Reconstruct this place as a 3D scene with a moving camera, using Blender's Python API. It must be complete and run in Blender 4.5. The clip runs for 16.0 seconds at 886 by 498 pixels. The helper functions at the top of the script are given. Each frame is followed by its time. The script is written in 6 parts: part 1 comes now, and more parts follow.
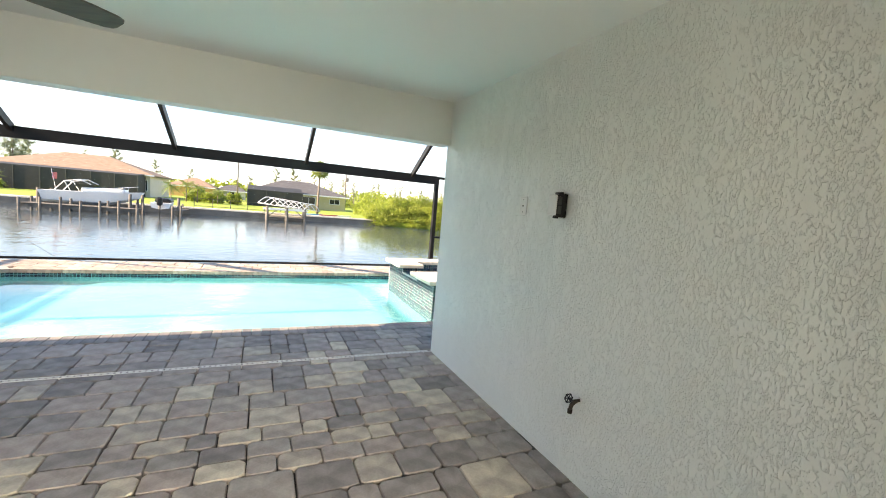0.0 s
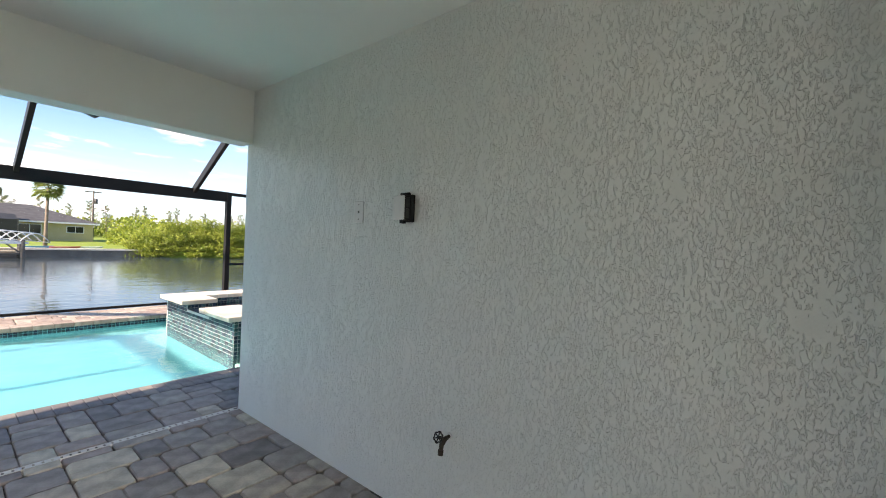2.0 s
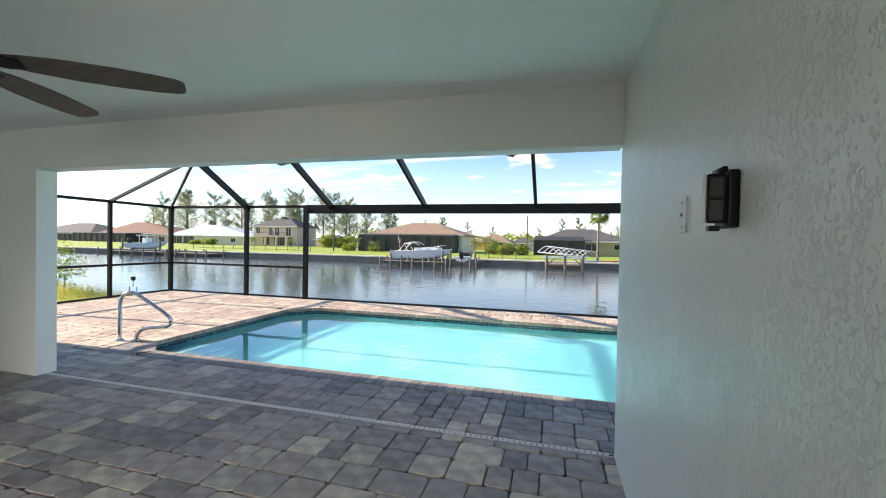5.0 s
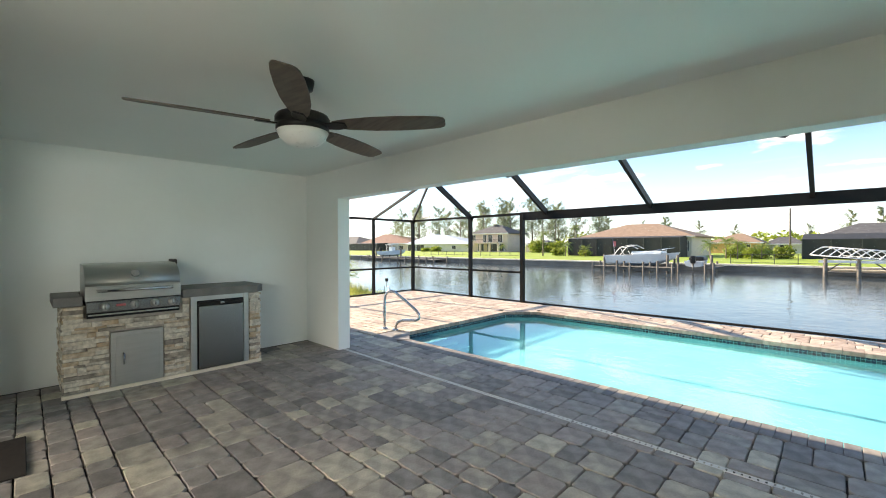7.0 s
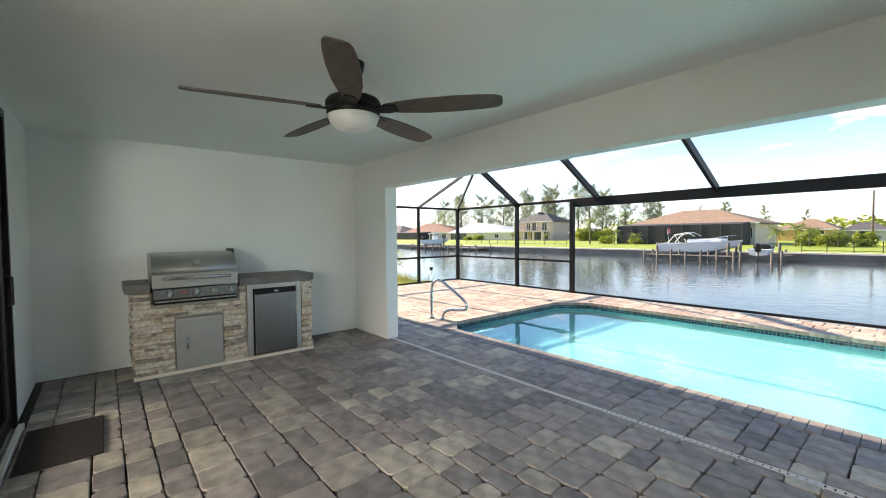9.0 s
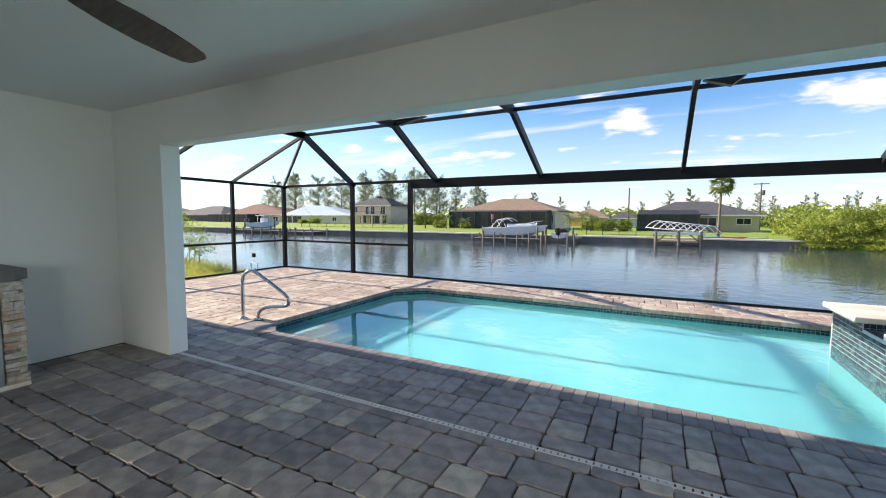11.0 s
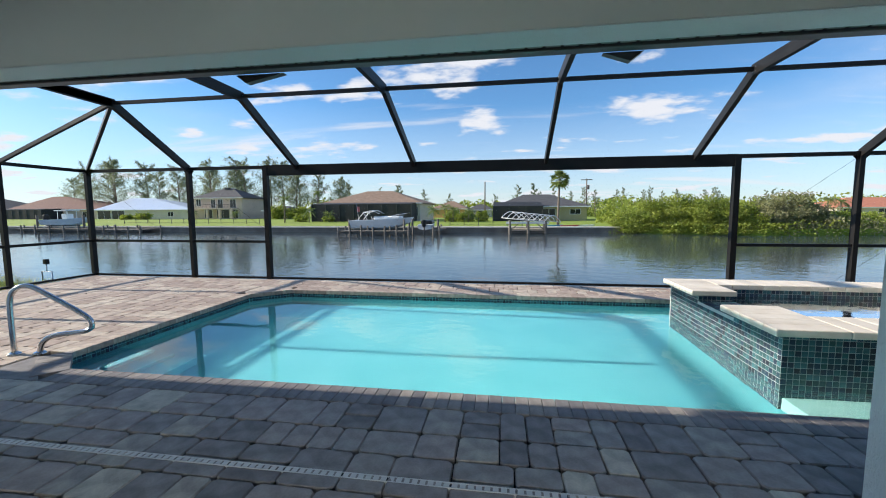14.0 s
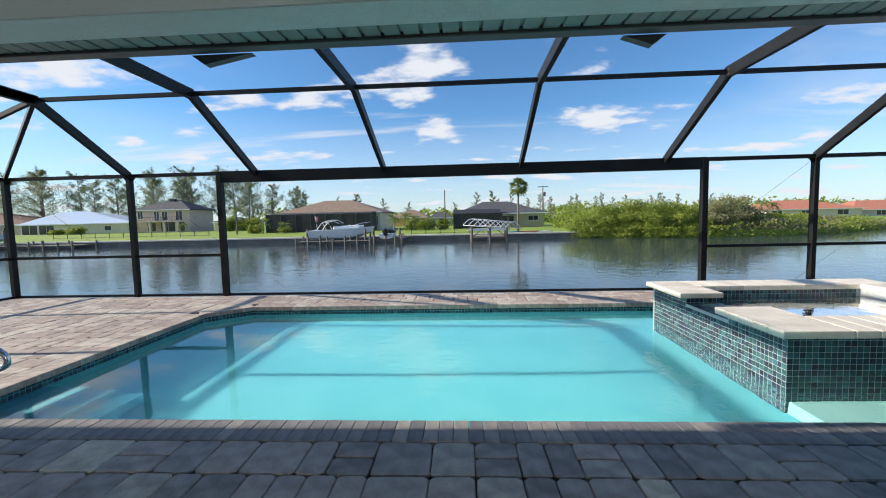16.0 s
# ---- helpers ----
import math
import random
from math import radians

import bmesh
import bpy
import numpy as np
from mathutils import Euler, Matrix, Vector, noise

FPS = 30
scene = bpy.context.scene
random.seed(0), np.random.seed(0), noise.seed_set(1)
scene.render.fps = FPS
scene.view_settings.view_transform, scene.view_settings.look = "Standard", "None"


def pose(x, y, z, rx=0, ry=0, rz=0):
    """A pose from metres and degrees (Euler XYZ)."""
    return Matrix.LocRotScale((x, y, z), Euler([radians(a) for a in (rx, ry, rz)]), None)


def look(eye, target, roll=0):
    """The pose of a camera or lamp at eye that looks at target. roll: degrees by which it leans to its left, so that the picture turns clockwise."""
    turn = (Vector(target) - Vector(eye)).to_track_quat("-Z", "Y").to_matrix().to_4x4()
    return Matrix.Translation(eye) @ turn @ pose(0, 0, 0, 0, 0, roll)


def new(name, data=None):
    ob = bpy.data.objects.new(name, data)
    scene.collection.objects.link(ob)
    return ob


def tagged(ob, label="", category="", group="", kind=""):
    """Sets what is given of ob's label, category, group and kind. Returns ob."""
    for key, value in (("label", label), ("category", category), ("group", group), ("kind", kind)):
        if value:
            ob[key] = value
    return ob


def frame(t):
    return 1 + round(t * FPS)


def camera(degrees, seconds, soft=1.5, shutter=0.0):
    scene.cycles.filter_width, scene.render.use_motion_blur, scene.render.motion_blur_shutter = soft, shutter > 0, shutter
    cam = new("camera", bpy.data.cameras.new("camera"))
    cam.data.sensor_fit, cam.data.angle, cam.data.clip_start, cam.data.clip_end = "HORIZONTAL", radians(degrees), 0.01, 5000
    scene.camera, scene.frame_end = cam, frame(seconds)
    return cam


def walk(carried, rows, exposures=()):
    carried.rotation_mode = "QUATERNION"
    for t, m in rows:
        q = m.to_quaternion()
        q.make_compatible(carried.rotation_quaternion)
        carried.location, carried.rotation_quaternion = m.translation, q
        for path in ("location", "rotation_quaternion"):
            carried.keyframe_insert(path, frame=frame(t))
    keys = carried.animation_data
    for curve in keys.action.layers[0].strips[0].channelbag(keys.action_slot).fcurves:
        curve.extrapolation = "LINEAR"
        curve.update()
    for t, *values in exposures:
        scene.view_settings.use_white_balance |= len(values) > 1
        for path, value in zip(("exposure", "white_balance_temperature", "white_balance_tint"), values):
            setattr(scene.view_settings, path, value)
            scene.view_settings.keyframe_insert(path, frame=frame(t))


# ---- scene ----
cam = camera(95.0, 16.0, soft=1.05)
PATH = [
    (0, (-0.062, -0.041, 1.459), (0.762, 1.772, 1.266), 4.8),
    (0.5, (0.06, 0.162, 1.415), (1.166, 1.825, 1.304), 3.9),
    (1, (0.103, 0.403, 1.375), (1.455, 1.876, 1.346), 2.6),
    (1.5, (0.111, 0.475, 1.359), (1.601, 1.809, 1.338), 2.4),
    (2, (0.072, 0.461, 1.366), (1.632, 1.713, 1.343), 2.5),
    (2.5, (0.034, 0.445, 1.375), (1.561, 1.736, 1.332), 2.2),
    (3, (0.162, 0.525, 1.366), (1.508, 2.002, 1.296), 2.1),
    (3.5, (0.447, 0.628, 1.389), (1.439, 2.362, 1.309), 1.8),
    (4, (0.75, 0.751, 1.372), (1.226, 2.693, 1.317), 2.2),
    (4.5, (0.988, 0.777, 1.394), (0.926, 2.776, 1.357), 2.0),
    (5, (1.159, 0.751, 1.421), (0.634, 2.68, 1.389), 1.1),
    (5.2, (1.155, 0.715, 1.409), (0.497, 2.603, 1.389), 1.0),
    (7.5, (1.017, 0.594, 1.43), (-0.492, 1.905, 1.401), -0.5),
    (8, (0.984, 0.581, 1.432), (-0.595, 1.807, 1.395), -0.6),
    (10.3, (0.627, 1.086, 1.384), (-0.593, 2.666, 1.25), -0.1),
    (10.5, (0.564, 1.198, 1.379), (-0.568, 2.841, 1.241), 0.0),
    (11, (0.414, 1.344, 1.38), (-0.509, 3.113, 1.229), 0.3),
    (11.5, (0.278, 1.478, 1.36), (-0.474, 3.324, 1.208), 0.4),
    (12, (0.221, 1.629, 1.377), (-0.398, 3.523, 1.209), 0.4),
    (12.5, (0.187, 1.751, 1.366), (-0.329, 3.676, 1.195), 0.3),
    (13, (0.147, 1.808, 1.363), (-0.288, 3.752, 1.18), 0.1),
    (13.5, (0.116, 1.83, 1.345), (-0.245, 3.788, 1.159), -0.1),
    (14, (0.096, 1.83, 1.342), (-0.209, 3.798, 1.156), -0.3),
    (14.5, (0.064, 1.837, 1.345), (-0.199, 3.811, 1.171), -0.5),
    (15, (-0.007, 1.878, 1.335), (-0.234, 3.859, 1.18), -0.9),
    (15.5, (-0.089, 1.998, 1.307), (-0.262, 3.985, 1.164), -1.2),
    (16, (-0.199, 2.143, 1.316), (-0.308, 4.134, 1.168), -1.3),
]
walk(cam, [(t, look(eye, target, roll)) for t, eye, target, roll in PATH],
     [(0.0, 2.22, 8200, 18), (0.5, 1.90, 8000, 17), (1.0, 1.74, 7700, 18), (1.5, 1.62, 7400, 20), (3.5, 1.60, 7300, 19), (5.0, 1.48, 7200, 16), (6.2, 1.62, 7500, 13), (7.5, 1.78, 7600, 13),
      (8.2, 1.80, 7600, 15), (10.3, 1.48, 7400, 18), (11.0, 1.20, 6900, 16), (12.0, 0.9, 6600, 11), (12.5, 0.85, 6500, 11), (16.0, 0.75, 6300, 10)])

# ---- light ----
SUN_EL = 24.5   # a low sun, over the far end of the pool terrace
world = bpy.data.worlds.new("sky")
scene.world = world
world.use_nodes = True
wn, wl = world.node_tree.nodes, world.node_tree.links
wn.clear()
w_out = wn.new("ShaderNodeOutputWorld")
w_bg = wn.new("ShaderNodeBackground")
w_sky = wn.new("ShaderNodeTexSky")
w_sky.sky_type, w_sky.sun_disc = "NISHITA", False
SUN_AT = Vector((-math.cos(radians(SUN_EL)) * 0.998, math.cos(radians(SUN_EL)) * -0.045, math.sin(radians(SUN_EL))))
w_sky.sun_elevation = radians(SUN_EL)
w_sky.sun_rotation = math.atan2(SUN_AT.x, SUN_AT.y)
w_sky.air_density, w_sky.dust_density, w_sky.ozone_density = 0.95, 0.25, 3.0
w_bg.inputs["Strength"].default_value = 0.085
w_mix = wn.new("ShaderNodeMix")
w_mix.data_type = "RGBA"
w_mix.inputs["B"].default_value = (6.3, 6.4, 6.7, 1)


def w_math(op, a, b):
    """A maths node of the sky; a and b are sockets or numbers."""
    nd = wn.new("ShaderNodeMath")
    nd.operation = op
    for k, v in enumerate((a, b)):
        if isinstance(v, (int, float)):
            nd.inputs[k].default_value = v
        else:
            wl.new(v, nd.inputs[k])
    return nd.outputs[0]


# fair-weather clouds on a level sheet: small heaps and long thin streaks
w_tc = wn.new("ShaderNodeTexCoord")
w_sep = wn.new("ShaderNodeSeparateXYZ")
wl.new(w_tc.outputs["Generated"], w_sep.inputs[0])
w_up = w_math("ADD", w_math("MAXIMUM", w_sep.outputs["Z"], 0.0), 0.13)
w_flat = wn.new("ShaderNodeCombineXYZ")
wl.new(w_math("DIVIDE", w_sep.outputs["X"], w_up), w_flat.inputs["X"])
wl.new(w_math("DIVIDE", w_sep.outputs["Y"], w_up), w_flat.inputs["Y"])
covers = []
for scale, stretch, shift, low, high, detail, much in ((1.9, (0.8, 1.0, 1), (3.1, 0.7, 0.0), 0.55, 0.65, 9, 1.0), (1.1, (0.45, 2.2, 1), (1.3, 5.2, 2.0), 0.56, 0.74, 7, 0.75), (0.55, (1.0, 1.0, 1), (8.2, 2.4, 4.0), 0.56, 0.86, 6, 0.35)):
    w_map = wn.new("ShaderNodeMapping")
    w_map.inputs["Scale"].default_value, w_map.inputs["Location"].default_value = stretch, shift
    w_noise = wn.new("ShaderNodeTexNoise")
    w_noise.inputs["Scale"].default_value, w_noise.inputs["Detail"].default_value, w_noise.inputs["Roughness"].default_value = scale, detail, 0.56
    w_rng = wn.new("ShaderNodeMapRange")
    w_rng.interpolation_type = "SMOOTHSTEP"
    w_rng.inputs["From Min"].default_value, w_rng.inputs["From Max"].default_value, w_rng.inputs["To Max"].default_value = low, high, much
    wl.new(w_flat.outputs[0], w_map.inputs["Vector"]), wl.new(w_map.outputs[0], w_noise.inputs["Vector"])
    wl.new(w_noise.outputs["Fac"], w_rng.inputs["Value"])
    covers.append(w_rng.outputs["Result"])
# white haze low over the land
w_low = wn.new("ShaderNodeMapRange")
w_low.inputs["From Min"].default_value, w_low.inputs["From Max"].default_value = 0.0, 0.24
w_low.inputs["To Min"].default_value, w_low.inputs["To Max"].default_value = 0.60, 0.0
wl.new(w_sep.outputs["Z"], w_low.inputs["Value"])
covers.append(w_low.outputs["Result"])
clear = 1.0
for c in covers:
    clear = w_math("MULTIPLY", clear, w_math("SUBTRACT", 1.0, c))
wl.new(w_math("SUBTRACT", 1.0, clear), w_mix.inputs["Factor"])
w_tint = wn.new("ShaderNodeMix")
w_tint.data_type, w_tint.blend_type = "RGBA", "MULTIPLY"
w_tint.inputs["Factor"].default_value = 1.0
w_tint.inputs["B"].default_value = (0.78, 1.10, 1.28, 1)
wl.new(w_sky.outputs["Color"], w_tint.inputs["A"])
wl.new(w_tint.outputs["Result"], w_mix.inputs["A"])
wl.new(w_mix.outputs["Result"], w_bg.inputs["Color"])
wl.new(w_bg.outputs["Background"], w_out.inputs["Surface"])
sun = new("sun", bpy.data.lights.new("sun", "SUN"))
sun.data.energy, sun.data.angle, sun.data.color = 5.0, radians(0.55), (1.0, 0.90, 0.76)
sun.matrix_world = look(SUN_AT * 60, (0, 0, 0))

# fill lamps added in assumed, unseen windows of the room behind the open door
back_fill = new("room_fill", bpy.data.lights.new("room_fill", "AREA"))
back_fill.data.shape, back_fill.data.size, back_fill.data.size_y, back_fill.data.spread = "RECTANGLE", 4.4, 1.0, radians(64)
back_fill.data.energy, back_fill.data.color = 31.0, (1.0, 0.95, 0.88)
back_fill.matrix_world = look((-0.6, -3.98, 1.75), (-0.75, 0.0, -0.55))
# made-up side window's lamp, there to brighten the lanai's end wall
side_fill = new("room_fill", bpy.data.lights.new("room_fill", "AREA"))
side_fill.data.shape, side_fill.data.size, side_fill.data.size_y, side_fill.data.spread = "RECTANGLE", 1.7, 1.2, radians(110)
side_fill.data.energy, side_fill.data.color = 13.0, (0.90, 1.0, 0.98)
side_fill.matrix_world = look((1.56, -2.3, 1.55), (-4.7, 1.2, 1.55))

# ---- mesh helpers ----


def bm_box(bm, x0, x1, y0, y1, z0, z1, bevel=0.0):
    """An upright box, with chamfered edges where bevel is given."""
    made = bmesh.ops.create_cube(bm, size=1.0, matrix=Matrix.LocRotScale(((x0 + x1) / 2, (y0 + y1) / 2, (z0 + z1) / 2), None, (x1 - x0, y1 - y0, z1 - z0)))
    if bevel:
        edges = list({e for v in made["verts"] for e in v.link_edges})
        bmesh.ops.bevel(bm, geom=edges, offset=bevel, segments=2, profile=0.5, affect="EDGES")
    return bm


def box(x0, x1, y0, y1, z0, z1, bevel=0.0):
    return bm_box(bmesh.new(), x0, x1, y0, y1, z0, z1, bevel)


def bm_bar(bm, a, b, w, h, up=(0, 0, 1)):
    """A straight bar of section w by h from a to b."""
    a, b = Vector(a), Vector(b)
    d = (b - a).normalized()
    side = d.cross(Vector(up)).normalized()
    top = side.cross(d)
    ring = [[bm.verts.new(p + side * w / 2 * i + top * h / 2 * j) for i, j in ((-1, -1), (1, -1), (1, 1), (-1, 1))] for p in (a, b)]
    for k in range(4):
        bm.faces.new((ring[0][k], ring[0][(k + 1) % 4], ring[1][(k + 1) % 4], ring[1][k]))
    bm.faces.new(ring[0][::-1]), bm.faces.new(ring[1])
    return bm


def bar(a, b, w, h, up=(0, 0, 1)):
    return bm_bar(bmesh.new(), a, b, w, h, up)


def bm_tube(bm, pts, radii, n=10, caps=True):
    """A round tube through pts."""
    pts = [Vector(p) for p in pts]
    if not isinstance(radii, (list, tuple)):
        radii = [radii] * len(pts)
    rings, side = [], None
    for i, p in enumerate(pts):
        d = (pts[min(i + 1, len(pts) - 1)] - pts[max(i - 1, 0)]).normalized()
        if side is None:
            side = d.orthogonal().normalized()
        side = (side - d * side.dot(d)).normalized()
        other = d.cross(side)
        rings.append([bm.verts.new(p + radii[i] * (side * math.cos(2 * math.pi * k / n) + other * math.sin(2 * math.pi * k / n))) for k in range(n)])
    for r, s in zip(rings, rings[1:]):
        for k in range(n):
            bm.faces.new((r[k], r[(k + 1) % n], s[(k + 1) % n], s[k])).smooth = True
    if caps:
        bm.faces.new(rings[0][::-1]), bm.faces.new(rings[-1])
    return bm


def tube(pts, radii, n=10):
    return bm_tube(bmesh.new(), pts, radii, n)


def bm_lathe(bm, profile, n=24, centre=(0, 0, 0)):
    """A turned shape from (radius, z) pairs."""
    c = Vector(centre)
    rings = [[bm.verts.new(c + Vector((r * math.cos(2 * math.pi * k / n), r * math.sin(2 * math.pi * k / n), z))) for k in range(n)] for r, z in profile]
    for r, s in zip(rings, rings[1:]):
        for k in range(n):
            bm.faces.new((r[k], r[(k + 1) % n], s[(k + 1) % n], s[k])).smooth = True
    bm.faces.new(rings[0][::-1]), bm.faces.new(rings[-1])
    return bm


def lathe(profile, n=24, centre=(0, 0, 0)):
    return bm_lathe(bmesh.new(), profile, n, centre)


def bm_prism(bm, outline, z0, z1):
    """A flat outline drawn up from z0 to z1."""
    low = [bm.verts.new((x, y, z0)) for x, y in outline]
    high = [bm.verts.new((x, y, z1)) for x, y in outline]
    n = len(outline)
    for k in range(n):
        bm.faces.new((low[k], low[(k + 1) % n], high[(k + 1) % n], high[k]))
    bm.faces.new(low[::-1]), bm.faces.new(high)
    return bm


def prism(outline, z0, z1):
    return bm_prism(bmesh.new(), outline, z0, z1)


def to_mesh(name, bm, material):
    bmesh.ops.recalc_face_normals(bm, faces=bm.faces)
    data = bpy.data.meshes.new(name)
    bm.to_mesh(data)
    bm.free()
    data.materials.append(material)
    return data


def part(name, bm, material, parent, label=""):
    ob = new(name, to_mesh(name, bm, material))
    ob.parent = parent
    return tagged(ob, label)


def mesh_thing(name, bm, material, label, category, group="", kind="", at=None):
    ob = new(name, to_mesh(name, bm, material))
    if at is not None:
        ob.matrix_world = at
    return tagged(ob, label, category, group, kind)


def thing(name, at, label, category, group="", kind=""):
    ob = new(name)
    ob.empty_display_size = 0.1
    ob.matrix_world = at
    return tagged(ob, label, category, group, kind)


def turned(bm, m):
    bmesh.ops.transform(bm, matrix=m, verts=bm.verts)
    return bm


# ---- materials ----


def surface(name, low, high, scale=8.0, rough=0.6, metal=0.0, bump=0.0, bump_scale=60.0, per="", spread=0.0, rough_var=0.1, stretch=(1, 1, 1), coat=0.0):
    """A painted, stone, wood or metal surface: two colours mixed by coarse and fine noise, with fine relief.
    per: 'object' or 'island' shifts the brightness of each piece by spread."""
    m = bpy.data.materials.new(name)
    m.use_nodes = True
    n, l = m.node_tree.nodes, m.node_tree.links
    b = n["Principled BSDF"]
    tc = n.new("ShaderNodeTexCoord")
    mp = n.new("ShaderNodeMapping")
    mp.inputs["Scale"].default_value = stretch
    l.new(tc.outputs["Object"], mp.inputs["Vector"])
    coarse, fine = n.new("ShaderNodeTexNoise"), n.new("ShaderNodeTexNoise")
    coarse.inputs["Scale"].default_value, coarse.inputs["Detail"].default_value = scale, 4
    fine.inputs["Scale"].default_value, fine.inputs["Detail"].default_value = scale * 9, 3
    for t in (coarse, fine):
        l.new(mp.outputs["Vector"], t.inputs["Vector"])
    both = n.new("ShaderNodeMath")
    both.operation = "MULTIPLY_ADD"
    both.inputs[1].default_value = 0.3
    l.new(fine.outputs["Fac"], both.inputs[0]), l.new(coarse.outputs["Fac"], both.inputs[2])
    rng = n.new("ShaderNodeMapRange")
    rng.inputs["From Min"].default_value, rng.inputs["From Max"].default_value = 0.42, 0.9
    l.new(both.outputs[0], rng.inputs["Value"])
    mix = n.new("ShaderNodeMix")
    mix.data_type = "RGBA"
    mix.inputs["A"].default_value, mix.inputs["B"].default_value = (*low, 1), (*high, 1)
    l.new(rng.outputs["Result"], mix.inputs["Factor"])
    colour = mix.outputs["Result"]
    if per:
        src = n.new("ShaderNodeObjectInfo" if per == "object" else "ShaderNodeNewGeometry")
        hsv = n.new("ShaderNodeHueSaturation")
        r2 = n.new("ShaderNodeMapRange")
        r2.inputs["To Min"].default_value, r2.inputs["To Max"].default_value = 1 - spread, 1 + spread
        l.new(src.outputs["Random" if per == "object" else "Random Per Island"], r2.inputs["Value"])
        l.new(r2.outputs["Result"], hsv.inputs["Value"]), l.new(colour, hsv.inputs["Color"])
        colour = hsv.outputs["Color"]
    l.new(colour, b.inputs["Base Color"])
    r3 = n.new("ShaderNodeMapRange")
    r3.inputs["To Min"].default_value, r3.inputs["To Max"].default_value = max(0.02, rough - rough_var), min(1, rough + rough_var)
    l.new(fine.outputs["Fac"], r3.inputs["Value"]), l.new(r3.outputs["Result"], b.inputs["Roughness"])
    b.inputs["Metallic"].default_value = metal
    b.inputs["Coat Weight"].default_value = coat
    if bump:
        rel = n.new("ShaderNodeTexNoise")
        rel.inputs["Scale"].default_value, rel.inputs["Detail"].default_value = bump_scale, 4
        l.new(mp.outputs["Vector"], rel.inputs["Vector"])
        bp = n.new("ShaderNodeBump")
        bp.inputs["Strength"].default_value, bp.inputs["Distance"].default_value = bump, 0.004
        l.new(rel.outputs["Fac"], bp.inputs["Height"]), l.new(bp.outputs["Normal"], b.inputs["Normal"])
    return m


def stucco(name, low, high, relief=1.0):
    """Painted knock-down stucco: flat trowelled islands, a few centimetres across and taller than wide, with rough gaps."""
    m = surface(name, low, high, scale=1.3, rough=0.38, rough_var=0.07)
    n, l = m.node_tree.nodes, m.node_tree.links
    tc, mp = n.new("ShaderNodeTexCoord"), n.new("ShaderNodeMapping")
    mp.inputs["Scale"].default_value = (1, 1, 0.5)
    l.new(tc.outputs["Object"], mp.inputs["Vector"])
    islands, drift, grit = (n.new("ShaderNodeTexNoise") for k in range(3))
    islands.inputs["Scale"].default_value, islands.inputs["Detail"].default_value, islands.inputs["Roughness"].default_value = 98, 3, 0.5
    islands.inputs["Distortion"].default_value = 0.9
    drift.inputs["Scale"].default_value, drift.inputs["Detail"].default_value = 11, 2
    grit.inputs["Scale"].default_value, grit.inputs["Detail"].default_value = 210, 2
    for t in (islands, drift, grit):
        l.new(mp.outputs["Vector"], t.inputs["Vector"])
    level = n.new("ShaderNodeMath")
    level.operation = "MULTIPLY_ADD"
    level.inputs[1].default_value = 0.35
    l.new(drift.outputs["Fac"], level.inputs[0]), l.new(islands.outputs["Fac"], level.inputs[2])
    flat = n.new("ShaderNodeMapRange")
    flat.interpolation_type = "SMOOTHSTEP"
    flat.inputs["From Min"].default_value, flat.inputs["From Max"].default_value = 0.57, 0.67
    l.new(level.outputs[0], flat.inputs["Value"])
    add = n.new("ShaderNodeMath")
    add.operation = "MULTIPLY_ADD"
    add.inputs[1].default_value = 0.16
    l.new(grit.outputs["Fac"], add.inputs[0]), l.new(flat.outputs["Result"], add.inputs[2])
    bp = n.new("ShaderNodeBump")
    bp.inputs["Strength"].default_value, bp.inputs["Distance"].default_value = min(1.0, relief), 0.0027
    l.new(add.outputs[0], bp.inputs["Height"]), l.new(bp.outputs["Normal"], n["Principled BSDF"].inputs["Normal"])
    return m


def water(name, tint, scale, strength, clear):
    m = bpy.data.materials.new(name)
    m.use_nodes = True
    n, l = m.node_tree.nodes, m.node_tree.links
    b = n["Principled BSDF"]
    b.inputs["Base Color"].default_value = (*tint, 1)
    b.inputs["Roughness"].default_value = 0.0 if clear else 0.06
    b.inputs["IOR"].default_value = 1.33
    b.inputs["Transmission Weight"].default_value = 1.0 if clear else 0.0
    tc = n.new("ShaderNodeTexCoord")
    waves, swell = n.new("ShaderNodeTexNoise"), n.new("ShaderNodeTexNoise")
    waves.inputs["Scale"].default_value, waves.inputs["Detail"].default_value = scale, 4
    swell.inputs["Scale"].default_value, swell.inputs["Detail"].default_value = scale * 0.17, 2
    add = n.new("ShaderNodeMath")
    add.operation = "ADD"
    for t, k in ((waves, 0), (swell, 1)):
        l.new(tc.outputs["Object"], t.inputs["Vector"]), l.new(t.outputs["Fac"], add.inputs[k])
    height = add.outputs[0]
    if clear:
        # still in the sheltered corner by the steps, rippled towards the spa
        sep, calm, mul = n.new("ShaderNodeSeparateXYZ"), n.new("ShaderNodeMapRange"), n.new("ShaderNodeMath")
        calm.inputs["From Min"].default_value, calm.inputs["From Max"].default_value = -3.4, 0.4
        calm.inputs["To Min"].default_value, calm.inputs["To Max"].default_value = 0.07, 1.0
        mul.operation = "MULTIPLY"
        l.new(tc.outputs["Object"], sep.inputs[0]), l.new(sep.outputs["X"], calm.inputs["Value"])
        l.new(height, mul.inputs[0]), l.new(calm.outputs["Result"], mul.inputs[1])
        height = mul.outputs[0]
    bp = n.new("ShaderNodeBump")
    bp.inputs["Strength"].default_value, bp.inputs["Distance"].default_value = strength, 0.05
    l.new(height, bp.inputs["Height"]), l.new(bp.outputs["Normal"], b.inputs["Normal"])
    return m


